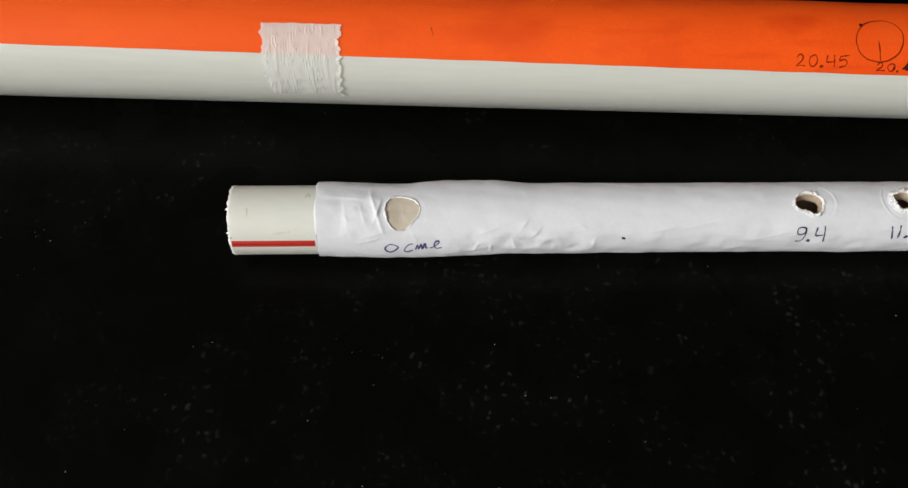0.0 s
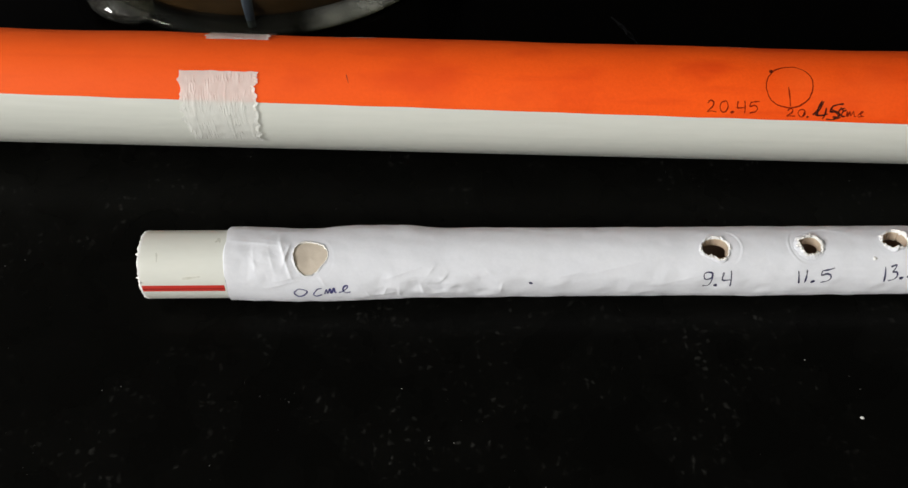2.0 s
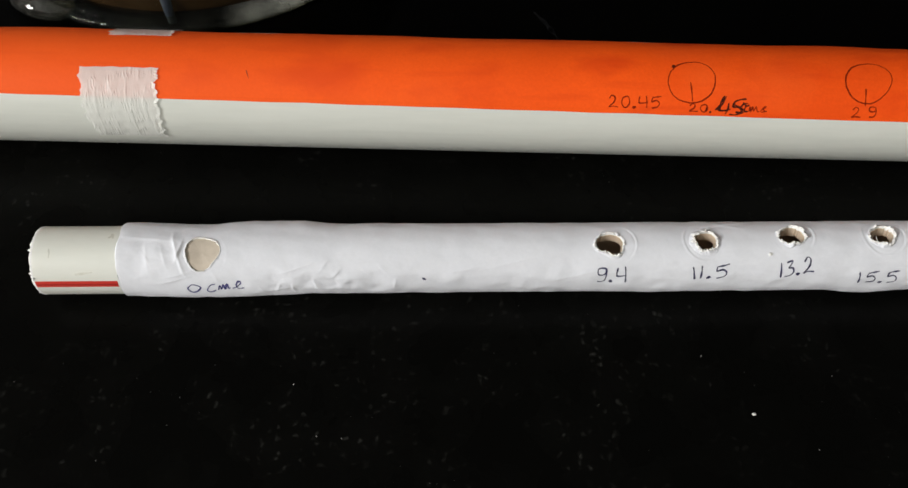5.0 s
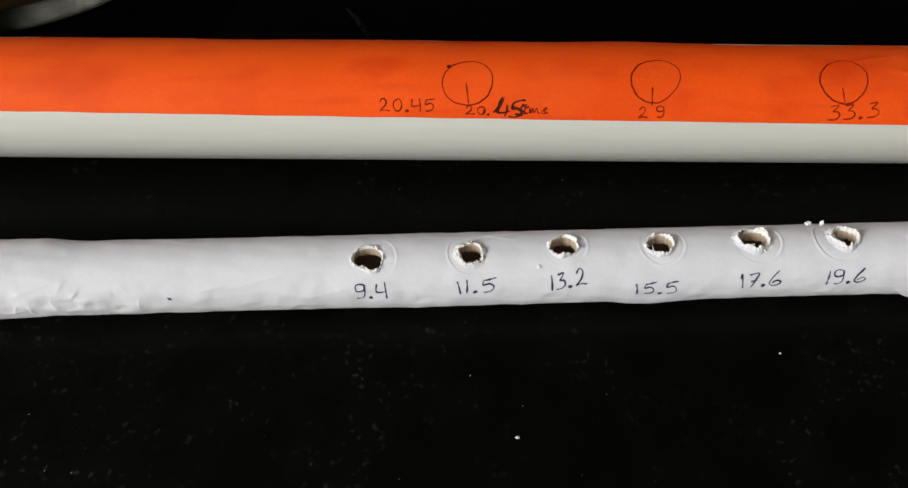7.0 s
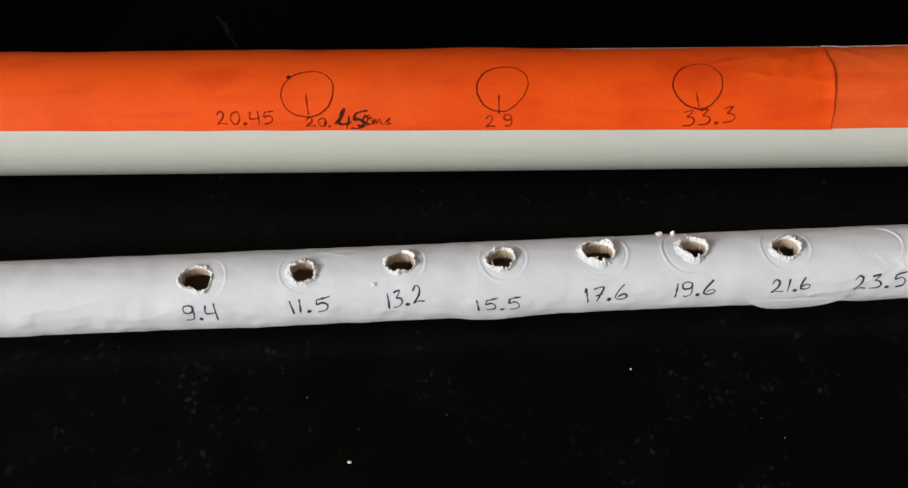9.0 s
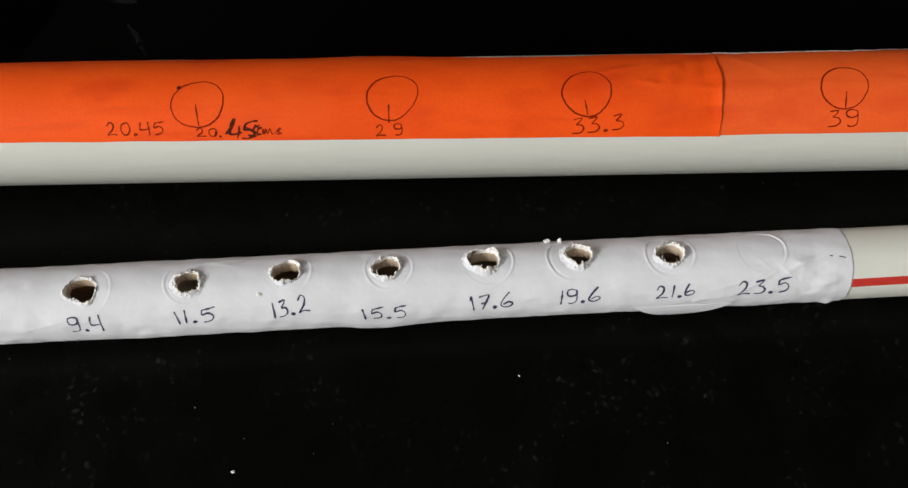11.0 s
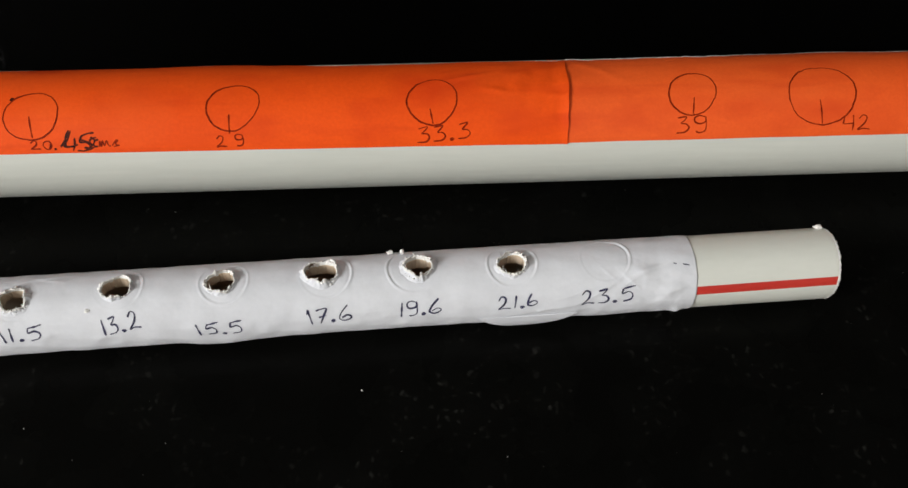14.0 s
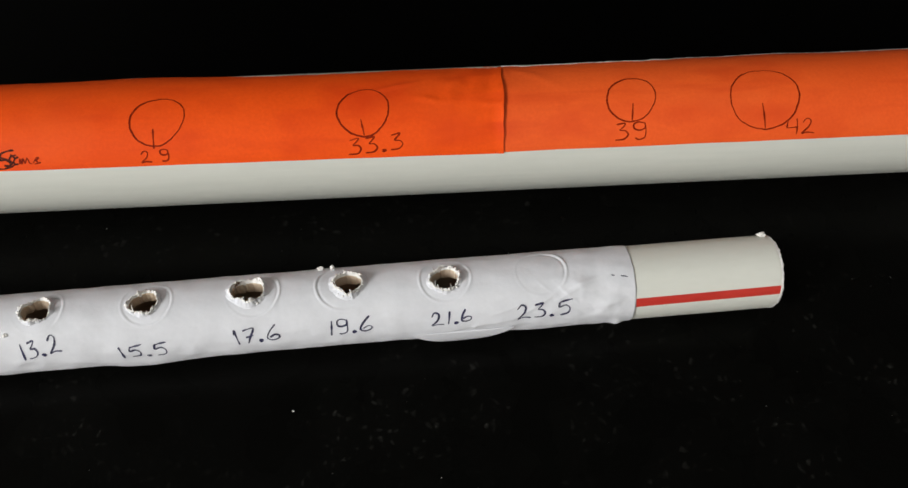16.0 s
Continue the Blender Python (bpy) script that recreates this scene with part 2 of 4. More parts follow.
def glass_material(name, tint, haze, side=None, shine=0.5):
    """Clear glass: see-through, glossy at the edge, with a faint haze on it."""
    m, n, l, b = material(name, (0.75, 0.75, 0.68), 0.5)
    clear, gloss, rim = n.new("ShaderNodeBsdfTransparent"), n.new("ShaderNodeBsdfGlossy"), n.new("ShaderNodeLayerWeight")
    clear.inputs["Color"].default_value = (*tint, 1)
    gloss.inputs["Roughness"].default_value, rim.inputs["Blend"].default_value = 0.03, 0.25
    t, amount = n.new("ShaderNodeTexNoise"), n.new("ShaderNodeMapRange")
    t.inputs["Scale"].default_value, t.inputs["Detail"].default_value = 14, 2
    amount.inputs["From Min"].default_value, amount.inputs["From Max"].default_value = 0.35, 0.7
    amount.inputs["To Min"].default_value, amount.inputs["To Max"].default_value = 0.3 * haze, 1.7 * haze
    l.new(t.outputs["Fac"], amount.inputs["Value"])
    film, top = n.new("ShaderNodeMixShader"), n.new("ShaderNodeMixShader")
    l.new(amount.outputs["Result"], film.inputs["Fac"])
    if side:
        # light caught in one side of the ring, painted as mottled haze
        t.inputs["Scale"].default_value, t.inputs["Detail"].default_value = 90, 4
        co, sep, k, both = n.new("ShaderNodeTexCoord"), n.new("ShaderNodeSeparateXYZ"), n.new("ShaderNodeMapRange"), n.new("ShaderNodeMath")
        k.inputs["From Min"].default_value, k.inputs["From Max"].default_value, k.inputs["To Min"].default_value = *side, 0.03
        both.operation = "MULTIPLY"
        l.new(co.outputs["Object"], t.inputs["Vector"])
        l.new(co.outputs["Object"], sep.inputs["Vector"])
        l.new(sep.outputs["X"], k.inputs["Value"])
        l.new(k.outputs["Result"], both.inputs[0])
        l.new(amount.outputs["Result"], both.inputs[1])
        l.new(both.outputs[0], film.inputs["Fac"])
    l.new(clear.outputs[0], film.inputs[1])
    l.new(b.outputs[0], film.inputs[2])
    curve = n.new("ShaderNodeMath")
    curve.operation, curve.inputs[1].default_value = "POWER", 3.0
    scaled = n.new("ShaderNodeMath")
    scaled.operation, scaled.inputs[1].default_value, scaled.inputs[2].default_value = "MULTIPLY_ADD", shine, 0.12 * shine
    l.new(rim.outputs["Facing"], curve.inputs[0])
    l.new(curve.outputs[0], scaled.inputs[0])
    l.new(scaled.outputs[0], top.inputs["Fac"])
    l.new(film.outputs[0], top.inputs[1])
    l.new(gloss.outputs[0], top.inputs[2])
    l.new(top.outputs[0], n["Material Output"].inputs["Surface"])
    return m


TAPE = tape_material()
GLASS = glass_material("clear_glass", (0.95, 0.96, 0.95), 0.003, shine=0.05)
GLASS_FOOT = glass_material("side_lit_hazy_glass_foot", (0.72, 0.72, 0.60), 0.30, (0.016, 0.042), 0.12)
GLASS_LUG = glass_material("clear_glass_lug", (0.80, 0.82, 0.80), 0.03)
PANEL = grain(material("black_glass_panel", (0.001, 0.001, 0.001), 0.08), (0.0004, 0.0004, 0.0004), (0.0009, 0.0009, 0.0008), 9, 120, 0.0, 1)
PANEL.node_tree.nodes["Principled BSDF"].inputs["Specular IOR Level"].default_value = 0.06
# dim grey-blue for the reflections painted on the black panel
REFLECTION_STREAK = grain(material("painted_reflection_streak", (0.03, 0.03, 0.03), 0.7), (0.0012, 0.0012, 0.0014), (0.016, 0.017, 0.020), 260, 700, 0.0, 1)


def film(m, lo, hi, most):
    """Thin patchy film: clear where the noise is low."""
    n, l = m.node_tree.nodes, m.node_tree.links
    clear, mix, t, k = n.new("ShaderNodeBsdfTransparent"), n.new("ShaderNodeMixShader"), n.new("ShaderNodeTexNoise"), n.new("ShaderNodeMapRange")
    co = n.new("ShaderNodeTexCoord")
    t.inputs["Scale"].default_value, t.inputs["Detail"].default_value = 420, 5
    k.inputs["From Min"].default_value, k.inputs["From Max"].default_value, k.inputs["To Max"].default_value = lo, hi, most
    l.new(co.outputs["Object"], t.inputs["Vector"])
    l.new(t.outputs["Fac"], k.inputs["Value"])
    l.new(k.outputs["Result"], mix.inputs["Fac"])
    l.new(clear.outputs[0], mix.inputs[1])
    l.new(n["Principled BSDF"].outputs[0], mix.inputs[2])
    l.new(mix.outputs[0], n["Material Output"].inputs["Surface"])


film(REFLECTION_STREAK, 0.34, 0.62, 0.55)
# bluish metal of the rod that replaces a reflection on the bowl
REFLECTION_METAL = grain(material("blue_reflection_metal", (0.42, 0.47, 0.55), 0.42, 1.0), (0.46, 0.56, 0.72), (0.66, 0.76, 0.92), 60, 900, 0.0, 1, (1, 1, 0.2))
TEA = grain(material("brown_tea", (0.05, 0.022, 0.008), 0.15), (0.038, 0.020, 0.007), (0.080, 0.042, 0.016), 20, 200, 0.0, 1)
TEA.node_tree.nodes["Principled BSDF"].inputs["Specular IOR Level"].default_value = 0.15


# ---- mesh helpers ----
def mesh_of(name, verts, faces, mat, smooth=True):
    me = bpy.data.meshes.new(name)
    me.from_pydata([tuple(v) for v in verts], [], faces)
    me.materials.append(mat)
    if smooth:
        me.polygons.foreach_set("use_smooth", [True] * len(me.polygons))
    me.update()
    return me


def part(name, verts, faces, mat, parent=None, label="", smooth=True):
    ob = new(name, mesh_of(name, verts, faces, mat, smooth))
    ob.parent = parent
    return tagged(ob, label) if label else ob


def part_bm(name, bm, mat, parent=None, label="", smooth=False):
    me = bpy.data.meshes.new(name)
    bm.normal_update()
    bm.to_mesh(me)
    bm.free()
    me.materials.append(mat)
    if smooth:
        me.polygons.foreach_set("use_smooth", [True] * len(me.polygons))
    ob = new(name, me)
    ob.parent = parent
    return tagged(ob, label) if label else ob


def box(bm, x0, x1, y0, y1, z0, z1, bevel=0.0):
    v = bmesh.ops.create_cube(bm, size=1, matrix=Matrix.LocRotScale(((x0 + x1) / 2, (y0 + y1) / 2, (z0 + z1) / 2), None, (x1 - x0, y1 - y0, z1 - z0)))["verts"]
    if bevel:
        bmesh.ops.bevel(bm, geom=list({e for w in v for e in w.link_edges}), offset=bevel, segments=3, affect="EDGES")


class Waves:
    """Smooth seeded noise over (u, v), in waves per metre: about -1 to 1."""

    def __init__(self, seed, scale, count=14, ratio=1.0):
        r = np.random.RandomState(seed)
        a = r.uniform(0, 2 * np.pi, count)
        k = 2 * np.pi * scale * r.uniform(0.4, 1.6, count)
        self.ku, self.kv, self.p = k * np.cos(a), k * np.sin(a) * ratio, r.uniform(0, 2 * np.pi, count)

    def __call__(self, u, v):
        u, v = np.asarray(u, float), np.asarray(v, float)
        return sum(np.sin(a * u + b * v + c) for a, b, c in zip(self.ku, self.kv, self.p)) / np.sqrt(len(self.p) * 0.9)


class Folds(Waves):
    """The same with flat facets and sharp folds."""

    def __call__(self, u, v):
        u, v = np.asarray(u, float), np.asarray(v, float)
        bend = 0.5 * np.sin(700 * u + 3) + 0.5 * np.sin(900 * v + 500 * u)
        return sum(np.arcsin(0.985 * np.sin(a * u + b * v + c + bend)) for a, b, c in zip(self.ku, self.kv, self.p)) / np.sqrt(len(self.p) * 0.9)


def bell(x, middle, width):
    return np.exp(-(((x - middle) / width) ** 2))


def step(x, a, b):
    t = np.clip((x - a) / (b - a), 0, 1)
    return t * t * (3 - 2 * t)


# ---- room ----
def room():
    x0, x1, y0, y1, z0, z1 = -2.1, 2.6, -2.6, 0.46, -0.9, 2.3
    def slab(name, *b, mat):
        bm = bmesh.new()
        box(bm, *b)
        return tagged(part_bm(name, bm, mat), kind="structure")
    slab("floor", x0, x1, y0, y1, z0 - 0.1, z0, mat=FLOOR_TILE)
    slab("ceiling", x0, x1, y0, y1, z1, z1 + 0.1, mat=CEILING_PAINT)
    slab("wall_north", x0, x1, y1, y1 + 0.12, z0, z1, mat=WALL_DARK)
    slab("wall_south", x0, x1, y0 - 0.12, y0, z0, z1, mat=WALL_PAINT)
    slab("wall_east", x1, x1 + 0.12, y0, y1, z0, z1, mat=WALL_PAINT)
    # the west wall holds the window: opening 1.1 m wide, 1.0 m high
    bm = bmesh.new()
    box(bm, x0 - 0.12, x0, y0, -1.70, z0, z1)
    box(bm, x0 - 0.12, x0, -0.60, y1, z0, z1)
    box(bm, x0 - 0.12, x0, -1.70, -0.60, z0, 0.90)
    box(bm, x0 - 0.12, x0, -1.70, -0.60, 1.90, z1)
    tagged(part_bm("wall_west", bm, WALL_PAINT), kind="structure")


room()

# countertop slab with an eased front edge, on a cabinet carcass
bm = bmesh.new()
box(bm, -2.09, 2.0, -0.30, 0.455, -0.03, 0.0, 0.004)
countertop = tagged(part_bm("countertop", bm, GRANITE), "polished black granite countertop with grey flecks and dust", "countertop", kind="structure")
bm = bmesh.new()
box(bm, -0.45, 0.80, 0.068, 0.44, -0.001, 0.0008, 0.0003)
tagged(part_bm("hob_panel", bm, PANEL), "smooth black glass panel set into the countertop", "hob panel", kind="structure")
bm = bmesh.new()
box(bm, -2.09, 2.0, -0.26, 0.45, -0.9, -0.03)
tagged(part_bm("counter_base", bm, WOOD), "dark wooden cabinet base under the countertop", "cabinet base", kind="structure")

# ---- flute: the thin pipe in white paper ----
AXIS_Z = 0.0081
PIPE_R, PIPE_IN, WRAP_R = 0.00785, 0.0057, 0.00806
S_LEFT, S_RIGHT, WRAP_LEFT, WRAP_RIGHT = -0.0371, 0.2855, -0.0182, 0.2543

# finger holes: place along the pipe, angle from the top, radius, seed, then the outline's two-, three- and four-fold unevenness as (share, turn)
HOLES = [(0.0008, 0.375, 0.00372, 3, ((0.03, -2.2), (0.088, -0.88), (0.020, 0.05))), (0.0927, 0.190, 0.00275, 4, ((0.106, 0.43), (0.064, -2.86), (0.023, -1.3))),
         (0.1144, 0.120, 0.00244, 5, ((0.085, -0.17), (0.02, -2.5), (0.02, 2.2))), (0.1346, -0.050, 0.00266, 6, ((0.075, -0.24), (0.055, 2.3), (0.03, 0.5))),
         (0.1555, -0.030, 0.00254, 7, ((0.095, -0.82), (0.043, 2.9), (0.033, -0.2))), (0.1760, -0.110, 0.00272, 8, ((0.13, 0.11), (0.053, -2.4), (0.032, 0.55))),
         (0.1960, -0.105, 0.00252, 9, ((0.085, 0.39), (0.02, -2.3), (0.041, -0.15))), (0.2155, -0.010, 0.00258, 10, ((0.067, -0.7), (0.043, 3.0), (0.023, 0.63)))]
# how the torn edge stands up, by seed: usual height and width in mm, crumbs, shreds, then lumps as (turn from the right end towards the near side, spread, height in mm, inward in mm)
TEARS = {4: (0.20, 0.45, 26, 6, [(3.0, 0.35, 0.45, -0.1), (1.0, 0.30, 0.40, 0.30), (1.9, 0.35, 0.25, 0.15), (-1.2, 0.5, 0.15, 0.0)]),
         5: (0.42, 0.85, 60, 14, [(2.9, 0.5, 0.35, 0.45), (-1.6, 0.5, 0.40, 0.45), (-0.2, 0.45, 0.35, 0.30), (1.2, 0.4, 0.20, 0.15), (-2.4, 0.3, 0.2, 0.5)]),
         6: (0.26, 0.40, 30, 5, [(1.75, 0.26, 0.80, 0.70), (1.25, 0.18, 0.60, 0.45), (-0.3, 0.7, 0.35, -0.05), (2.4, 0.3, 0.2, 0.2)]),
         7: (0.34, 0.55, 34, 7, [(-2.1, 0.11, 1.10, 0.35), (-0.35, 0.40, 0.65, 0.0), (1.75, 0.35, 0.50, 0.40), (0.7, 0.3, 0.30, 0.15)]),
         8: (0.55, 0.85, 46, 16, [(1.25, 0.28, 0.65, 0.60), (2.1, 0.50, 0.55, 0.25), (-0.5, 0.6, 0.55, 0.10), (-2.5, 0.35, 0.30, 0.25), (2.9, 0.3, 0.3, 0.1)]),
         9: (0.60, 0.95, 64, 26, [(2.05, 0.40, 0.65, 0.35), (1.35, 0.14, 0.60, 0.65), (-0.15, 0.35, 0.70, 0.25), (-1.3, 0.5, 0.50, 0.20), (-2.4, 0.3, 0.40, 0.1)]),
         10: (0.46, 0.60, 60, 26, [(-1.9, 0.25, 0.60, 0.15), (-0.9, 0.3, 0.50, 0.05), (0.2, 0.35, 0.55, 0.15), (1.5, 0.3, 0.35, 0.25), (2.8, 0.3, 0.25, 0.2)])}
# round impressions left in the paper: place, angle, radius, depth, and the side of the circle where it shows, with its spread
RINGS = [(0.0010, 0.42, 0.0054, 0.02, 0.0, 1.2), (0.0935, 0.17, 0.0052, 0.08, -0.2, 1.0), (0.1145, 0.08, 0.0050, 0.10, 2.9, 1.2), (0.1348, -0.07, 0.0050, 0.10, 0.1, 0.9), (0.1560, -0.04, 0.0050, 0.13, 1.3, 2.2),
         (0.1768, -0.08, 0.0054, 0.15, 0.3, 1.6), (0.1950, -0.10, 0.0056, 0.15, 2.9, 1.1), (0.2155, -0.03, 0.0052, 0.13, 2.9, 1.2), (0.2158, -0.03, 0.0050, 0.12, 0.1, 0.7), (0.2352, -0.02, 0.0053, 0.18, -0.6, 1.2)]
# creases in the paper: from, to (metres, radians), height in mm, width in mm
CREASES = [(-0.0170, -0.12, -0.0062, 0.02, 0.20, 0.8), (-0.0120, 0.05, -0.0112, 0.85, 0.16, 0.9), (-0.0085, 0.15, -0.0070, 0.80, 0.16, 0.8), 
           (-0.0060, -0.10, -0.0034, 0.95, 0.50, 0.7), (-0.0050, 0.62, -0.0036, 0.05, 0.45, 0.5), (-0.0080, 1.12, -0.0015, 0.92, 0.22, 0.6), (-0.0105, 0.70, -0.0125, 0.35, 0.10, 0.8),
           (0.0030, 0.95, 0.0042, 1.25, 0.15, 0.5), 
           (0.0620, 0.95, 0.0790, 0.48, 0.20, 1.1), (0.0560, 1.00, 0.0640, 0.80, 0.14, 0.8), (0.0180, 1.00, 0.0255, 0.70, 0.20, 0.7), (0.0270, 0.95, 0.0290, 0.60, 0.16, 0.6), (0.0880, 1.15, 0.0980, 0.90, 0.14, 0.9), (0.0450, -0.75, 0.0560, -0.45, 0.15, 1.0), (0.1170, -0.55, 0.1240, -0.30, 0.18, 0.9), (0.1240, -0.30, 0.1265, -0.55, 0.14, 0.7),
           (0.2385, 0.45, 0.2425, 0.95, 0.20, 0.8), (0.2380, 0.80, 0.2450, 0.35, 0.20, 0.7), (0.2420, 0.45, 0.2500, 0.15, 0.14, 0.9), (0.2225, 1.15, 0.2330, 0.75, 0.16, 1.0),
           (0.2440, 1.2, 0.2520, 0.9, 0.12, 0.9), (0.2340, 0.25, 0.2365, 0.55, 0.16, 0.7)]
# short sharp dents along the near lower side, and the slanting edge where the paper laps over itself
CREASES += [(0.0206, 1.35, 0.0208, 1.66, 0.34, 0.45), (0.0254, 1.20, 0.0263, 1.50, 0.30, 0.5), (0.0299, 1.10, 0.0315, 0.90, 0.36, 0.55), (0.0179, 1.30, 0.0169, 1.60, 0.26, 0.4), (0.0131, 1.45, 0.0140, 1.60, 0.30, 0.35),
            (0.0405, 0.78, 0.0421, 0.94, 0.24, 0.5), (0.0439, 1.18, 0.0436, 1.45, 0.26, 0.4), (0.0368, 0.90, 0.0386, 1.00, 0.22, 0.5), (0.0150, 1.62, 0.0200, 1.50, 0.24, 0.6), (-0.0090, 1.30, -0.0020, 1.05, 0.26, 0.6)]
CREASES += [(0.2145, 1.50, 0.2290, 1.25, 0.24, 1.0), (0.2290, 1.25, 0.2378, 0.62, 0.26, 0.9), (0.2205, 1.38, 0.2212, 1.46, 0.30, 0.4), (0.2378, 0.62, 0.2465, 0.30, 0.22, 0.8), (0.0790, 1.28, 0.0885, 1.00, 0.22, 0.9), (0.1150, -0.42, 0.1245, -0.62, 0.22, 0.8)]
fine_w, mid_w, long_w = Waves(11, 420), Waves(12, 130), Waves(13, 38, ratio=0.6)
facet_w = Folds(15, 185, 6)


def wrap_radius(s, a):
    """Radius of the paper at s metres along the pipe and angle a from its top, towards the near side."""
    s, a = np.asarray(s, float), np.asarray(a, float)
    v = a * WRAP_R
    r = WRAP_R + 0.00002 * mid_w(s, v) + 0.00004 * long_w(s, v) + 0.000006 * fine_w(s, v)
    # loose paper round the blowing end
    r = r + 0.00062 * bell(s, -0.016, 0.011) * bell(a, -0.95, 0.7) + 0.00075 * step(s, 0.0, 0.012) * (1 - step(s, 0.022, 0.031)) * bell(a, -0.95, 0.6)
    r = r + 0.00075 * bell(s, -0.002, 0.016) * bell(a, 1.95, 0.55) + 0.00025 * bell(s, 0.012, 0.01) * bell(a, 1.95, 0.5)
    # small waves along the near lower side
    low = bell(a, 1.35, 0.45)
    dents = 0.4 * bell(s, 0.030, 0.016) + 0.15 * bell(s, 0.083, 0.02) + 0.5 * bell(s, 0.247, 0.012)
    r = r + low * dents * (0.00028 * np.abs(mid_w(s * 0.7, v * 0.9)) + 0.00002 * fine_w(s, v))
    r = r + 0.00080 * bell(s, 0.1550, 0.0075) * bell(a, 2.1, 0.45) + 0.00022 * bell(s, 0.128, 0.008) * bell(a, 1.95, 0.4)
    r = r + 0.00055 * bell(s, 0.2512, 0.0012) * bell(a, 1.95, 0.25) + 0.0003 * bell(s, 0.105, 0.012) * bell(a, 1.95, 0.4)
    for rs, ra, rr, depth, side, spread in RINGS:
        d = np.hypot(s - rs, (a - ra) * WRAP_R)
        ang = np.arctan2((a - ra) * WRAP_R, s - rs)
        r = r + depth * 0.0012 * (0.12 + 0.88 * bell((ang - side + np.pi) % (2 * np.pi) - np.pi, 0, spread)) * (bell(d, rr, 0.00020) - 0.6 * bell(d, rr - 0.0004, 0.00026))
    # a soft fold along the near side, below which the paper turns under
    fold = step(s, 0.008, 0.022) * (1 - step(s, 0.088, 0.108))
    r = r + 0.00022 * fold * bell(a, 1.02 + 0.12 * np.sin(s * 260) + 0.10 * np.sin(s * 577 + 1), 0.26) * (0.75 + 0.35 * np.sin(s * 410 + 2))
    # flat facets and sharp folds where the paper is crumpled
    crumpled = 0.16 + bell(a, 1.40, 0.42) * (0.75 * bell(s, 0.030, 0.015) + 0.28 * bell(s, 0.082, 0.024) + 0.2 * step(s, 0.09, 0.12)) + 0.55 * bell(s, 0.2445, 0.0075) * bell(a, 0.7, 0.6)
    crumpled = crumpled + 0.40 * bell(s, -0.010, 0.007) * bell(a, 0.4, 0.6)
    r = r + 0.00021 * crumpled * facet_w(s, v)
    for s0, a0, s1, a1, high, wide in CREASES:
        p, q = np.array((s0, a0 * WRAP_R)), np.array((s1, a1 * WRAP_R))
        d = q - p
        n2 = d @ d
        t = np.clip(((s - p[0]) * d[0] + (v - p[1]) * d[1]) / n2, 0, 1)
        gap = np.hypot(s - p[0] - t * d[0], v - p[1] - t * d[1])
        side = np.sign((s - p[0]) * d[1] - (v - p[1]) * d[0])
        r = r + high * 0.0009 * np.sin(np.pi * (0.15 + 0.7 * t)) * np.exp(-gap / (wide * 0.001) * np.where(side > 0, 1.0, 2.6))
    return np.maximum(r, PIPE_R + 0.00007)


def flute_point(s, a, r):
    return np.stack([s + 0 * r, -r * np.sin(a), AXIS_Z + r * np.cos(a)], -1)


def outline(seed, phi, r0, rough):
    """An uneven, roughly round outline."""
    g = np.random.RandomState(seed)
    r = np.ones_like(phi)
    for k in range(2, 16):
        r = r + rough * g.uniform(0.3, 1) / k ** 0.75 * np.cos(k * phi + g.uniform(0, 6.3))
    return r0 * r


def hole_edge(hole, phi, paper):
    s, a, r0, seed, uneven = hole
    r = r0 * (1 + sum(k * np.cos((i + 2) * phi - p) for i, (k, p) in enumerate(uneven)))
    if seed == 3:
        # the blowing hole is larger, with three soft corners, cut clean
        return r * (1.03 if paper else 1.0) + 0.00004 * np.cos(17 * phi) + 0.00003 * np.cos(29 * phi + 1)
    return outline(seed, phi, 1.0, 0.03) * r * (1.06 if paper else 1.0)


def pierced_grid(s_values, a_values, paper):
    """A wrapped grid whose points near the holes are moved onto the holes' edges; faces inside are left out."""
    S, A = np.meshgrid(s_values, a_values, indexing="ij")
    S, A = S.copy(), A.copy()
    inside = np.zeros(S.shape, bool)
    cell = max(s_values[1] - s_values[0], (a_values[1] - a_values[0]) * WRAP_R)
    for h in HOLES:
        du, dv = S - h[0], (A - h[1]) * WRAP_R
        d, phi = np.hypot(du, dv), np.arctan2(dv, du)
        edge = hole_edge(h, phi, paper)
        near = np.abs(d - edge) < 0.55 * cell
        k = np.where(near, edge / np.maximum(d, 1e-9), 1.0)
        S, A = np.where(near, h[0] + du * k, S), np.where(near, h[1] + dv * k / WRAP_R, A)
        inside |= (d < edge) & ~near
    return S, A, inside


def grid_faces(ni, nj, gone, closed):
    faces = []
    for i in range(ni - 1):
        for j in range(nj if closed else nj - 1):
            k = (j + 1) % nj
            if not (gone[i, j] or gone[i + 1, j] or gone[i + 1, k] or gone[i, k]):
                faces.append((i * nj + j, (i + 1) * nj + j, (i + 1) * nj + k, i * nj + k))
    return faces


def rims(faces):
    seen = {}
    for f in faces:
        for p, q in zip(f, f[1:] + f[:1]):
            if (q, p) in seen:
                del seen[(q, p)]
            else:
                seen[(p, q)] = 1
    return list(seen)


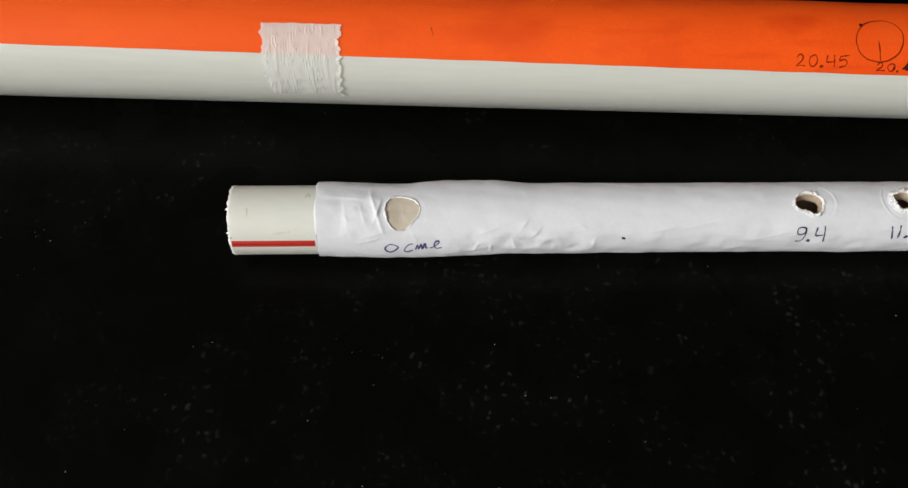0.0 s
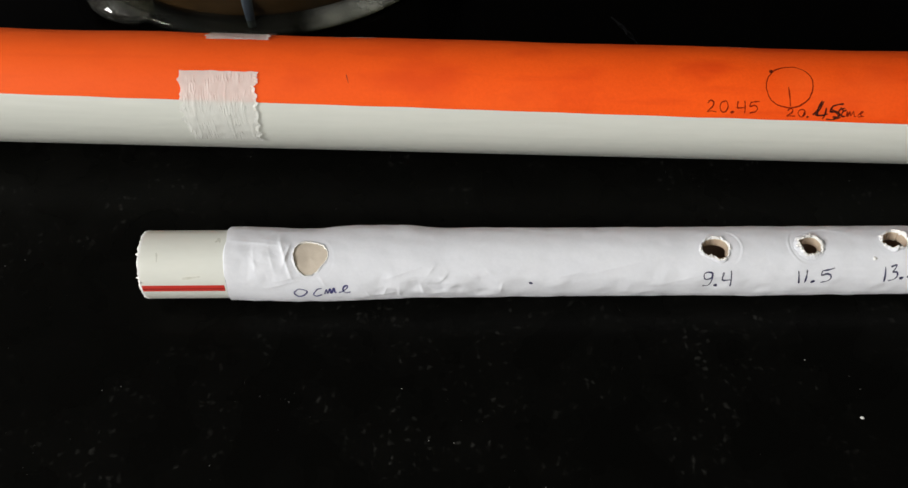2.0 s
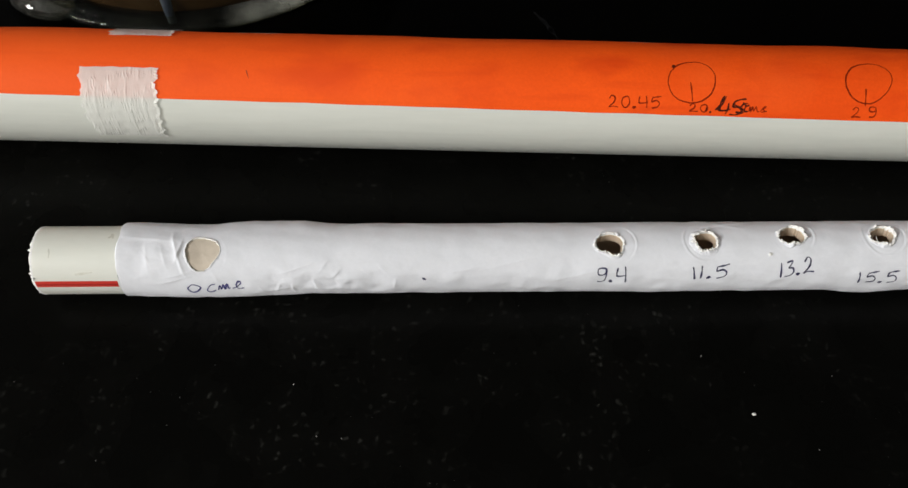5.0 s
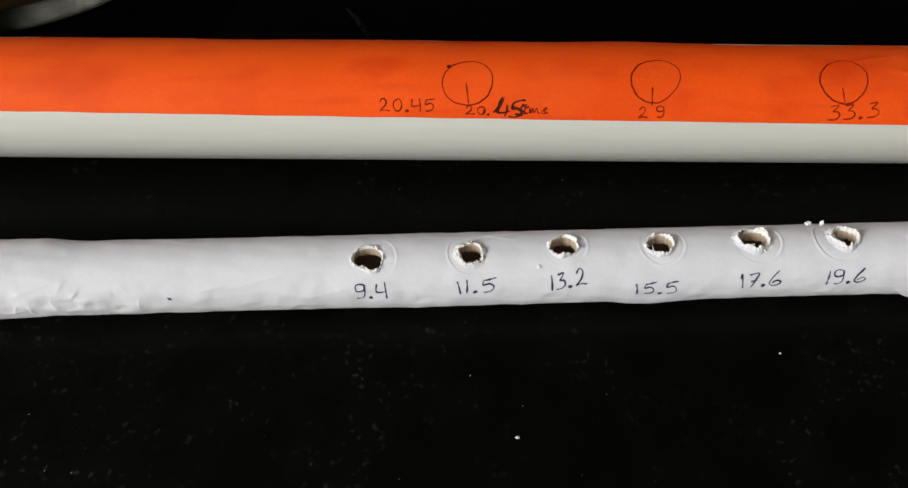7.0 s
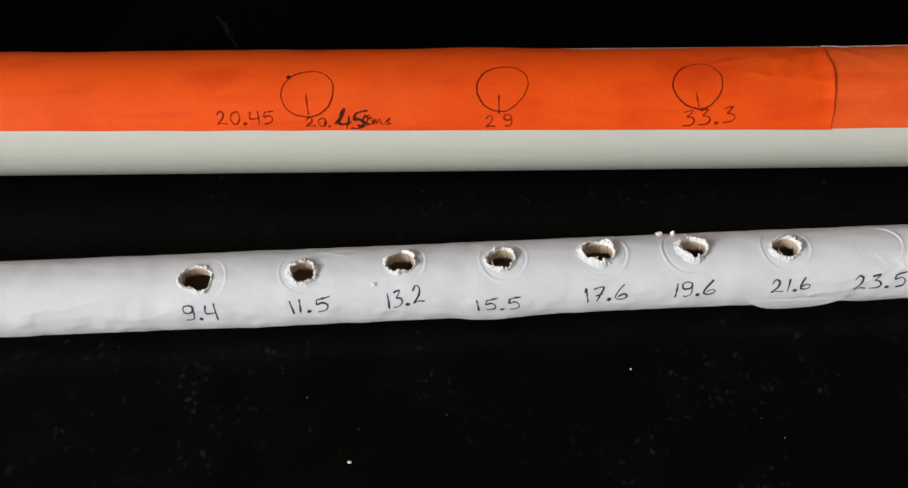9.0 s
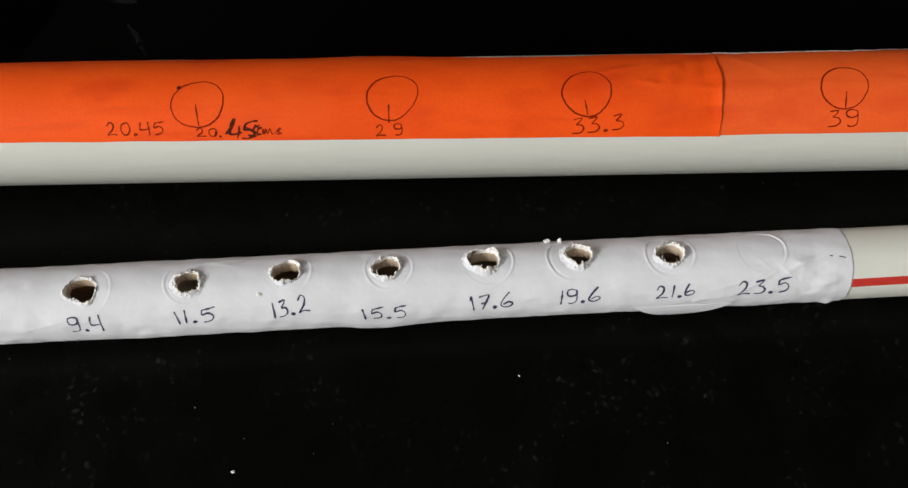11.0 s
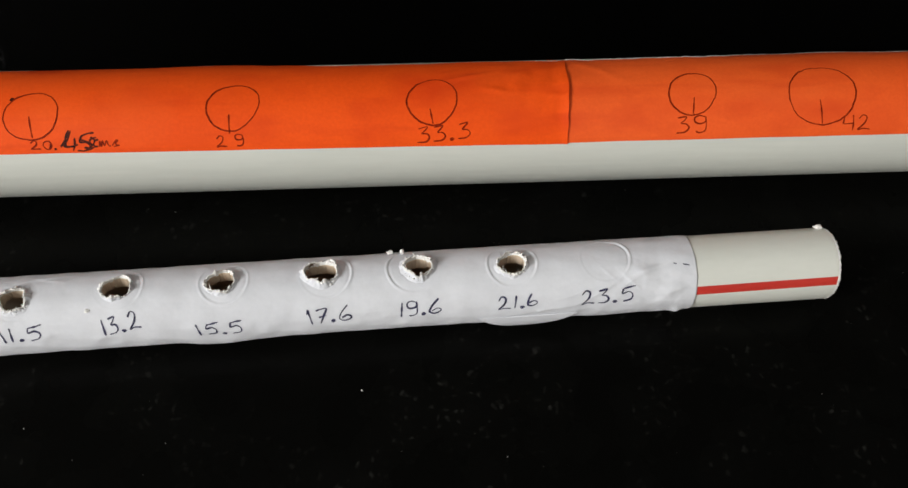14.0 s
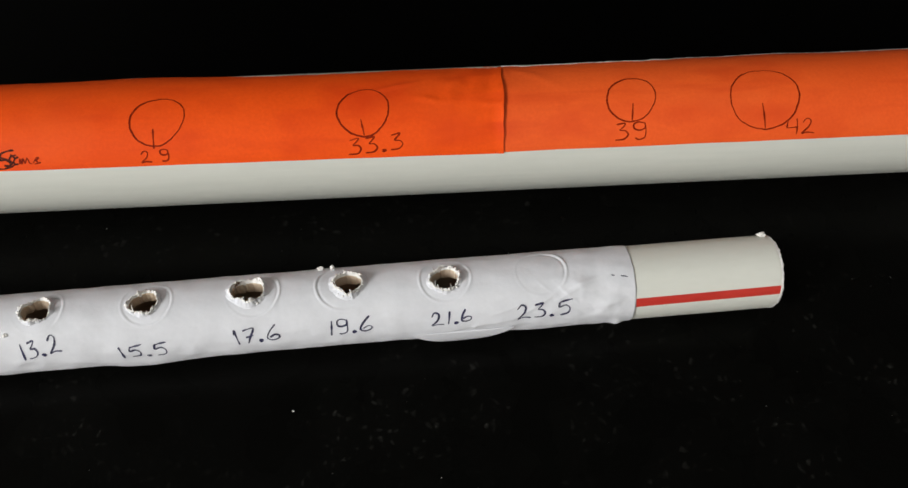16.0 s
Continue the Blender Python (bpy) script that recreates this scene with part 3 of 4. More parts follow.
def flute_pipe(parent):
    s_values = np.linspace(S_LEFT, S_RIGHT, 500)
    a_values = np.linspace(-np.pi, np.pi, 76, endpoint=False)
    S, A, gone = pierced_grid(s_values, a_values, False)
    # saw-cut ends, slightly ragged
    g = np.random.RandomState(5)
    S[0] += g.uniform(-0.00034, 0.0003, S.shape[1]) + 0.0004 * (1 - np.cos(A[0] - 0.4)) * 0.6
    S[-1] += g.uniform(-0.00008, 0.00008, S.shape[1]) - 0.0003 * (1 - np.cos(A[-1] - 0.2))
    R = np.full(S.shape, PIPE_R)
    R[0] -= 0.00003
    R[-1] -= 0.00003
    outer = flute_point(S, A, R).reshape(-1, 3)
    inner = flute_point(S, A, np.full(S.shape, PIPE_IN)).reshape(-1, 3)
    n = len(outer)
    f = grid_faces(*S.shape, gone, True)
    faces = f + [tuple(n + i for i in reversed(q)) for q in f] + [(q, p, n + p, n + q) for p, q in rims(f)]
    ob = part("pipe", np.concatenate([outer, inner]), faces, CREAM, parent, "cream plastic pipe with saw-cut ends")
    ob.data.polygons.foreach_set("use_smooth", [i < 2 * len(f) for i in range(len(ob.data.polygons))])
    ob.data.materials.append(PIPE_INSIDE_SHADED)
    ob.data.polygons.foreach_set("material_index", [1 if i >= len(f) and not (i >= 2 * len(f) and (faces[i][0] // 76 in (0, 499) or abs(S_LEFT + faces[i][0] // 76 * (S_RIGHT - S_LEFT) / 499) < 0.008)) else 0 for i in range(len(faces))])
    return ob


def stopper(parent):
    """A tan plug in the pipe, seen through the blowing hole."""
    s, n = np.concatenate([[-0.0075, -0.0072], np.linspace(-0.0065, 0.0075, 113), [0.0082, 0.0085]]), 260
    r = np.full(len(s), 0.00565)
    r[[0, -1]], r[[1, -2]] = 0.001, 0.0050
    S, A = np.meshgrid(s, np.linspace(-np.pi, np.pi, n, endpoint=False), indexing="ij")
    # it bulges a little way up into the hole
    du, dv = S - HOLES[0][0], (A - HOLES[0][1]) * WRAP_R
    gap = hole_edge(HOLES[0], np.arctan2(dv, du), False) - np.hypot(du, dv)
    R = np.repeat(r[:, None], n, 1) + 0.00212 * step(gap, -0.00036, -0.00016) - 0.0003 * step(gap, 0.0002, 0.0035)
    v = flute_point(S, A, R).reshape(-1, 3)
    return part("stopper", v, grid_faces(len(s), n, np.zeros(S.shape, bool), True), STOPPER, parent, "tan stopper inside the blowing hole")


def flute_wrap(parent):
    s_values = np.linspace(WRAP_LEFT, WRAP_RIGHT, 1150)
    a_values = np.linspace(-np.pi, np.pi, 200, endpoint=False)
    S, A, gone = pierced_grid(s_values, a_values, True)
    w = Waves(21, 120)
    S[0] += 0.0002 * w(A[0] * WRAP_R, 0) + 0.0005 * bell(A[0], 1.6, 0.8)
    S[-1] += 0.00012 * w(A[-1] * WRAP_R, 0.3)
    R = wrap_radius(S, A)
    outer = flute_point(S, A, R).reshape(-1, 3)
    inner = flute_point(S, A, R - 0.00012).reshape(-1, 3)
    f = grid_faces(*S.shape, gone, True)
    n = len(outer)
    edge = rims(f)
    faces = f + [(q, p, n + p, n + q) for p, q in edge]
    ob = part("paper_wrap", np.concatenate([outer, inner]), faces, PAPER, parent, "wrinkled white paper wrap with torn finger holes")
    ob.data.polygons.foreach_set("use_smooth", [i < len(f) for i in range(len(faces))])
    return ob


def torn_rim(hole, parent):
    """The raised, frayed and crumbly edge round a finger hole."""
    s0, a0, r0, seed = hole[:4]
    g = np.random.RandomState(seed + 100)
    n = 168
    phi = np.linspace(0, 2 * np.pi, n, endpoint=False)
    edge = hole_edge(hole, phi, True)

    def lumps(size, reach):
        """Uneven values round the ring, alike over a few neighbours."""
        q = g.uniform(-1, 1, n)
        w = np.exp(-((np.arange(n) - n / 2) / reach) ** 2)
        q = np.real(np.fft.ifft(np.fft.fft(q) * np.fft.fft(np.roll(w, n // 2))))
        return size * q / np.abs(q).max()

    if seed == 3:
        # a clean cut: only a thin pale lip
        high, wide, crumbs, shreds = 0.00016 + lumps(0.00010, 4) + lumps(0.00004, 1.5), 0.00045 + lumps(0.0002, 6), 10, 0
        inner = 0.00006 + lumps(0.00010, 3)
        rough = 0.00002
    else:
        tall, broad, crumbs, shreds, lobes = TEARS[seed]
        high, wide = 0.001 * tall + lumps(0.00018, 10) + lumps(0.00012, 5), 0.001 * broad + lumps(0.00025, 10)
        inner = lumps(0.00020, 9) + lumps(0.00014, 4.5)
        for at, spread, up, inward in lobes:
            w = np.exp(-(((phi - at + np.pi) % (2 * np.pi) - np.pi) / spread) ** 2)
            high, inner, wide = high + 0.001 * up * w, inner + 0.001 * inward * w, wide + 0.0002 * w
        high = np.maximum(1.05 * high, 0.0001)
        rough = 0.00013
    lip = 0.00012 + lumps(0.00005, 3)
    rows = [(edge + 0.00005, -0.0021 + 0 * phi), (edge + 0.00002, -0.0006 + 0 * phi), (edge - 0.45 * inner, -0.0001 + 0.2 * high), (edge - inner, 0.72 * high), (edge - 0.92 * inner, high),
            (edge - 0.8 * inner + lip, 0.98 * high), (edge - 0.4 * inner + 0.22 * wide, 0.74 * high), (edge + 0.45 * wide, 0.44 * high), (edge + 0.75 * wide, 0.17 * high), (edge + 1.2 * wide, -0.00009 + 0 * phi)]
    knobs, grit = Waves(seed + 300, 520, 16), Waves(seed + 400, 1500, 20)
    shake = [0, 0, 0.6, 1.2, 1.0, 1.2, 1.3, 1.1, 0.6, 0]
    verts, faces = [], []
    for (rad, lift), k in zip(rows, shake):
        x, y = rad * np.cos(phi), rad * np.sin(phi)
        rad = np.maximum(rad + k * rough * (0.8 * knobs(x + 9 * lift, y) + 0.22 * grit(x, y + 9 * lift)), 0.0005)
        lift = lift + k * rough * (knobs(y + 0.01, x - 7 * lift) + 0.25 * grit(y - 7 * lift, x))
        s, a = s0 + rad * np.cos(phi), a0 + rad * np.sin(phi) / WRAP_R
        verts.append(flute_point(s, a, wrap_radius(s, a) + lift))
    for i in range(len(rows) - 1):
        for j in range(n):
            q = (j + 1) % n
            faces.append((i * n + j, (i + 1) * n + j, (i + 1) * n + q, i * n + q))
    v = list(np.concatenate(verts))
    ring_faces = len(faces)

    def at(p, rad, lift):
        s, a = s0 + rad * np.cos(p), a0 + rad * np.sin(p) / WRAP_R
        return flute_point(s, a, wrap_radius(s, a) + lift)

    # crumbs that cling to the edge: six-cornered, uneven
    for _ in range(crumbs):
        p = g.uniform(0, 2 * np.pi)
        i = int(p / (2 * np.pi) * n) % n
        t = g.rand() ** 1.6
        c = at(p, max(edge[i] - inner[i] * (1 - t) + t * 0.7 * wide[i], 0.0006), high[i] * (1 - 0.8 * t))
        size = (0.00007 + 0.00036 * g.rand() ** 2.6) * (0.6 if seed == 3 else 1.0)
        b = len(v)
        for d in ((1, 0, 0), (-1, 0, 0), (0, 1, 0), (0, -1, 0), (0, 0, 1), (0, 0, -1)):
            v.append(c + np.array(d) * size * g.uniform(0.6, 1.5) + g.uniform(-0.3, 0.3, 3) * size)
        faces += [(b + i1, b + i2, b + i3) for i1, i2, i3 in ((0, 2, 4), (2, 1, 4), (1, 3, 4), (3, 0, 4), (2, 0, 5), (1, 2, 5), (3, 1, 5), (0, 3, 5))]
    # shreds and fibres that stand up and curl
    for k in range(shreds // 2):
        p = g.uniform(0, 2 * np.pi)
        i = int(p / (2 * np.pi) * n) % n
        fibre = k % 2 == 1
        half = g.uniform(0.00003, 0.00007) if fibre else g.uniform(0.00012, 0.00034)
        long, lean, swerve = g.uniform(0.0003, 0.0009), g.choice((-1, 1, 1)) * g.uniform(0.5, 1.1), g.uniform(-0.8, 0.8)
        e, lift0, b = edge[i] - 0.5 * inner[i], 0.75 * high[i], len(v)
        for t in (0.0, 0.35, 0.7, 1.0):
            rad, up = max(e + lean * long * t * t, 0.0007), lift0 + long * (t - 0.55 * abs(lean) * t * t)
            w = half * (1.05 - (0.3 if fibre else 0.8) * t ** 1.5)
            for side, thin in ((-1, 0.0), (1, 0.0), (0.2, 0.00008)):
                v.append(at(p + swerve * t + side * w / e, rad + thin, up + g.uniform(-0.00004, 0.00004)))
        for i3 in range(3):
            for k3 in range(3):
                n3 = (k3 + 1) % 3
                faces.append((b + 3 * i3 + k3, b + 3 * i3 + n3, b + 3 * i3 + 3 + n3, b + 3 * i3 + 3 + k3))
        faces.append((b + 9, b + 10, b + 11))
    ob = part("torn_rim", v, faces, TORN, parent)
    ob.data.materials.append(PIPE_INSIDE_SHADED)
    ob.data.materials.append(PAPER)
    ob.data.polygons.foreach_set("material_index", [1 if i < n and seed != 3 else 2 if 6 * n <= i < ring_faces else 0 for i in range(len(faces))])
    return ob


def cut_edge(parent, end, seed):
    """The fuzzy pale edge that the saw left at one end of the pipe."""
    g = np.random.RandomState(seed)
    n = 120
    a = np.linspace(-np.pi, np.pi, n, endpoint=False)
    out = -1 if end == 0 else 1
    base = S_LEFT + 0.00024 * (1 - np.cos(a - 0.4)) if end == 0 else S_RIGHT - 0.0003 * (1 - np.cos(a - 0.2))
    rows = [(base - out * 0.00035, PIPE_R + 0.00001 + 0 * a), (base - out * 0.0001, PIPE_R + g.uniform(0.00001, 0.00011, n)), (base + out * (g.uniform(0.0, 0.00034, n) + (0.0003 * (g.uniform(0, 1, n) > 0.9) if end == 0 else 0.0)), PIPE_R + g.uniform(-0.0001, 0.00008, n)), (base + out * 0.0001, PIPE_R - 0.0006 + 0 * a)]
    v = np.concatenate([flute_point(s, a, r) for s, r in rows])
    return part("cut_edge", v, grid_faces(4, n, np.zeros((4, n), bool), True), TORN, parent, "pale saw-cut edge")


def stripe(parent, s0, s1, a0, a1, half, label, mat=None, lift=0.00003):
    """A printed line that runs along the pipe; the middle of it is darker."""
    s = np.linspace(s0, s1, 60)
    mid = np.linspace(a0, a1, 60)
    cols = np.linspace(-half, half, 9)
    S, A = np.meshgrid(s, cols, indexing="ij")
    A = A + mid[:, None]
    v = flute_point(S, A, np.full(S.shape, PIPE_R + lift)).reshape(-1, 3)
    return part("red_stripe", v, grid_faces(60, 9, np.zeros(S.shape, bool), False), mat or RED, parent, label)


def burr(parent, centre, size, seed, name="burr"):
    g = np.random.RandomState(seed)
    bm = bmesh.new()
    bmesh.ops.create_icosphere(bm, subdivisions=2, radius=1)
    for v in bm.verts:
        v.co = Vector(centre) + Vector(np.array(v.co) * size * g.uniform(0.6, 1.25))
    return part_bm(name, bm, TORN, parent)


def paper_flap(parent):
    """A loose edge of the paper that stands off below."""
    n, m = 50, 10
    t = np.linspace(0, 1, n)
    S = np.repeat((0.2078 + 0.0215 * t)[:, None], m, 1)
    w = np.sin(np.pi * np.clip(t, 0, 1)) ** 0.9
    a = 1.55 + (0.58 * w)[:, None] * np.linspace(0, 1, m)[None]
    lift = 0.00008 + (0.00115 * w * (1 - 0.25 * t))[:, None] * np.linspace(0, 1, m)[None] ** 1.3
    R = WRAP_R + 0.0001 + lift
    top = flute_point(S, a, R).reshape(-1, 3)
    low = flute_point(S, a, R - 0.0001).reshape(-1, 3)
    f = grid_faces(n, m, np.zeros((n, m), bool), False)
    k = len(top)
    faces = f + [tuple(k + i for i in reversed(q)) for q in f] + [(q, p, k + p, k + q) for p, q in rims(f)]
    return part("paper_flap", np.concatenate([top, low]), faces, PAPER, parent)


# ---- handwriting: strokes in a box one unit high ----
GLYPH = {}
GLYPH["0"] = (0.60, [[(0.36, 0.98), (0.10, 0.82), (0.02, 0.42), (0.20, 0.04), (0.44, 0.06), (0.58, 0.45), (0.50, 0.85), (0.34, 0.99)]])
GLYPH["1"] = (0.22, [[(0.02, 1.0), (0.10, 0.55), (0.16, 0.0)]])
GLYPH["2"] = (0.74, [[(0.06, 0.74), (0.24, 1.0), (0.46, 0.86), (0.40, 0.46), (0.08, 0.04), (0.36, 0.09), (0.74, 0.03)]])
GLYPH["3"] = (0.56, [[(0.04, 0.92), (0.42, 1.0), (0.32, 0.78), (0.20, 0.60), (0.44, 0.54), (0.54, 0.30), (0.38, 0.06), (0.0, 0.03)]])
GLYPH["4"] = (0.64, [[(0.08, 0.95), (0.03, 0.58), (0.10, 0.40), (0.58, 0.44)], [(0.54, 1.0), (0.58, 0.5), (0.60, -0.04)]])
GLYPH["5"] = (0.72, [[(0.10, 0.87), (0.08, 0.56), (0.40, 0.63), (0.62, 0.42), (0.54, 0.12), (0.14, 0.0)], [(0.10, 0.87), (0.38, 0.93), (0.72, 1.0)]])
GLYPH["6"] = (0.66, [[(0.50, 1.0), (0.20, 0.64), (0.03, 0.22), (0.24, 0.0), (0.54, 0.06), (0.64, 0.24), (0.44, 0.36), (0.16, 0.22)]])
GLYPH["7"] = (0.58, [[(0.02, 0.90), (0.28, 0.97), (0.56, 0.96), (0.38, 0.50), (0.20, 0.0)], [(0.16, 0.46), (0.54, 0.51)]])
GLYPH["9"] = (0.62, [[(0.52, 0.93), (0.26, 1.0), (0.05, 0.90), (0.08, 0.62), (0.30, 0.53), (0.52, 0.64), (0.53, 0.93), (0.58, 0.50), (0.52, 0.10), (0.30, -0.02), (0.12, 0.05)]])
GLYPH["."] = (0.22, [[(0.02, 0.06), (0.10, -0.02), (0.20, 0.06), (0.11, 0.13), (0.03, 0.06), (0.17, 0.02), (0.08, 0.09)]])
GLYPH["c"] = (0.62, [[(0.50, 0.88), (0.22, 0.80), (0.04, 0.42), (0.20, 0.08), (0.48, 0.12)]])
GLYPH["m"] = (0.95, [[(0.02, 0.08), (0.10, 0.72), (0.16, 0.14), (0.34, 0.76), (0.44, 0.16), (0.66, 0.78), (0.74, 0.18), (0.90, 0.10)]])
GLYPH["s"] = (0.62, [[(0.02, 0.12), (0.34, 0.74), (0.50, 0.80), (0.28, 0.46), (0.42, 0.16), (0.14, 0.04), (0.62, 0.22)]])
GLYPH[" "] = (0.12, [])
# other forms of the same figures and letters, as the same pen writes them elsewhere
GLYPH["1 flag"] = (0.24, [[(0.0, 0.70), (0.06, 0.98), (0.12, 0.5), (0.18, 0.0)]])
GLYPH["1 upright"] = (0.18, [[(0.10, 1.0), (0.08, 0.55), (0.06, 0.0)]])
GLYPH["6 tall"] = (0.60, [[(0.26, 1.0), (0.10, 0.55), (0.05, 0.15), (0.24, 0.0), (0.52, 0.10), (0.56, 0.32), (0.34, 0.42), (0.10, 0.26)]])
GLYPH["0 wide"] = (1.35, [[(0.14, 0.66), (0.02, 0.46), (0.36, 0.22), (0.86, 0.26), (1.30, 0.56), (1.02, 0.76), (0.50, 0.80), (0.10, 0.60)]])
GLYPH["c wide"] = (0.95, [[(0.90, 0.78), (0.45, 0.74), (0.06, 0.36), (0.30, 0.18), (0.90, 0.30)]])
GLYPH["m wide"] = (1.25, [[(0.02, 0.34), (0.22, 0.72), (0.32, 0.40), (0.58, 0.76), (0.68, 0.42), (0.96, 0.78), (1.06, 0.44), (1.24, 0.50)]])
GLYPH["s wide"] = (1.15, [[(0.0, 0.46), (0.38, 0.56), (0.82, 0.76), (0.84, 0.94), (0.56, 0.90), (0.42, 0.64), (0.66, 0.42), (1.15, 0.46)]])


def smooth_line(points, steps=7):
    p = [np.array(q, float) for q in points]
    if len(p) < 3:
        return np.array([p[0] + (p[-1] - p[0]) * t for t in np.linspace(0, 1, steps + 1)])
    p = [2 * p[0] - p[1], *p, 2 * p[-1] - p[-2]]
    out = []
    for a, b, c, d in zip(p, p[1:], p[2:], p[3:]):
        for t in np.linspace(0, 1, steps, endpoint=False):
            out.append(0.5 * (2 * b + (c - a) * t + (2 * a - 5 * b + 4 * c - d) * t * t + (3 * b - a - 3 * c + d) * t ** 3))
    return np.array(out + [p[-2]])


def written(text, u0, u1, v_top, v_low, rise=0.0, gap=0.18, seed=0, forms=""):
    """Strokes of the text in the unrolled surface, from u0 to u1; v grows downwards; rise: how far the end stands above the start."""
    g = np.random.RandomState(seed + 7)
    text = [c + {"f": " flag", "u": " upright", "t": " tall", "w": " wide"}.get(k, "") for c, k in zip(text, forms.ljust(len(text)))]
    total = sum(GLYPH[c][0] + gap for c in text) - gap
    k = (u1 - u0) / total
    h = v_low - v_top
    x, out = 0.0, []
    for c in text:
        wide, strokes = GLYPH[c]
        tilt, shift = g.uniform(-0.03, 0.05), g.uniform(-0.03, 0.03)
        for st in strokes:
            q = np.array(smooth_line([(a + g.uniform(-0.015, 0.015), b + g.uniform(-0.02, 0.02)) for a, b in st]))
            out.append(np.stack([u0 + (x + q[:, 0] + tilt * q[:, 1]) * k, v_low - (q[:, 1] + shift) * h - rise * (x + q[:, 0]) / total], 1))
        x += wide + gap
    return out


def loop(u, v, r, uneven, seed, start=-2.3, turn=6.45):
    """A circle drawn by hand; uneven: (share, turn) of its two-, three- and four-fold unevenness."""
    g = np.random.RandomState(seed)
    t = np.linspace(start, start + turn, 110)
    k = 1 + sum(a * np.cos((i + 2) * t - p) for i, (a, p) in enumerate(uneven)) + 0.012 * ((t - start) / turn - 0.5)
    k = k + 0.006 * np.cos(7 * t + g.uniform(0, 6)) + 0.005 * np.cos(13 * t + g.uniform(0, 6)) + 0.004 * np.cos(23 * t + g.uniform(0, 6))
    return np.stack([u + r * k * np.cos(t), v + r * k * np.sin(t)], 1)


def ink(name, strokes, wide, surface, mat, parent, label="", seed=0):
    """Thin ribbons of ink that lie on a surface; wide in metres; pressure varies along a stroke."""
    g = np.random.RandomState(seed + 31)
    verts, faces = [], []
    for q in strokes:
        d = np.gradient(q, axis=0)
        d /= np.maximum(np.linalg.norm(d, axis=1), 1e-9)[:, None]
        nrm = np.stack([-d[:, 1], d[:, 0]], 1)
        n = len(q)
        w = wide * (0.5 + 0.16 * np.sin(np.linspace(0, g.uniform(4, 12), n) + g.uniform(0, 6)) + g.uniform(-0.06, 0.06, n))
        w[0] *= 0.6
        w[-1] *= 0.5
        b = len(verts)
        for sgn in (1, -1):
            p = q + sgn * nrm * w[:, None]
            verts += list(surface(p[:, 0], p[:, 1]))
        faces += [(b + i, b + i + 1, b + n + i + 1, b + n + i) for i in range(n - 1)]
    return part(name, verts, faces, mat, parent, label)


def on_wrap(u, v):
    a = v / WRAP_R
    return flute_point(u, a, wrap_radius(u, a) + 0.00005)


flute = tagged(new("flute"), "homemade cream plastic flute wrapped in white paper on black countertop", "flute")
plastic = flute_pipe(flute)
wrap = flute_wrap(flute)
stopper(flute)
for h in HOLES:
    torn_rim(h, wrap)
stripe(plastic, -0.0367, -0.0184, 1.315, 1.315, 0.115, "red printed stripe")
stripe(plastic, -0.0367, -0.0184, 1.330, 1.330, 0.014, "dark line in the red stripe", DARK_RED, 0.00006)
stripe(plastic, 0.2544, 0.2850, 1.075, 1.04, 0.13, "red printed stripe")
paper_flap(wrap)
cut_edge(plastic, 0, 14)
cut_edge(plastic, 1, 15)
burr(plastic, (0.2838, 0.0056, AXIS_Z + 0.0062), (0.0010, 0.0006, 0.0006), 3)
burr(plastic, (-0.0368, -0.0068, AXIS_Z + 0.0035), (0.0003, 0.0005, 0.0005), 4)
burr(wrap, tuple(flute_point(0.1903, -0.80, np.float64(0.0084))), (0.0008, 0.0006, 0.0005), 8, "paper_shred")
burr(wrap, (0.1290, -0.00405, AXIS_Z + 0.00705), (0.00055, 0.00045, 0.00025), 6, "paper_speck")
burr(wrap, tuple(flute_point(0.1928, -0.66, np.float64(0.0087))), (0.0005, 0.0004, 0.0007), 12, "paper_shred")
for ds, da, size, seed in ((-0.0024, -0.17, 0.00030, 31), (-0.0020, -0.23, 0.00036, 32), (-0.0016, -0.27, 0.00028, 33), (-0.0025, -0.11, 0.00022, 34)):
    fleck = burr(wrap, tuple(flute_point(0.1760 + ds, -0.110 + da, np.float64(0.0086))), (size, 0.8 * size, size), seed, "brown_fleck")
    fleck.data.materials[0] = DEBRIS

# written centimetres: text, from, to, upper and lower angle, rise
MARKS = [("0 cms", -0.0030, 0.0097, 1.24, 1.70, 0.0003, "w www"), ("9.4", 0.0895, 0.0965, 0.88, 1.36, 0.0003, ""), ("11.5", 0.1115, 0.1196, 0.86, 1.27, 0.0006, " u"), ("13.2", 0.1314, 0.1393, 0.76, 1.23, 0.0014, ""),
         ("15.5", 0.1500, 0.1594, 1.06, 1.46, 0.0002, ""), ("17.6", 0.1727, 0.1817, 0.88, 1.32, 0.0006, "f"), ("19.6", 0.1916, 0.2002, 0.85, 1.27, 0.0007, "u"), ("21.6", 0.2119, 0.2204, 0.88, 1.24, 0.0006, " u t"),
         ("23.5", 0.2294, 0.2409, 0.84, 1.26, 0.0005, "")]
for i, (text, u0, u1, top, low, rise, forms) in enumerate(MARKS):
    ink("written_number", written(text, u0, u1, top * WRAP_R, low * WRAP_R, rise, seed=i, forms=forms), 0.00034, on_wrap, INK_BLUE if i == 0 else INK, wrap, "number written in blue pen" if i == 0 else "number written in blue-black pen", i)
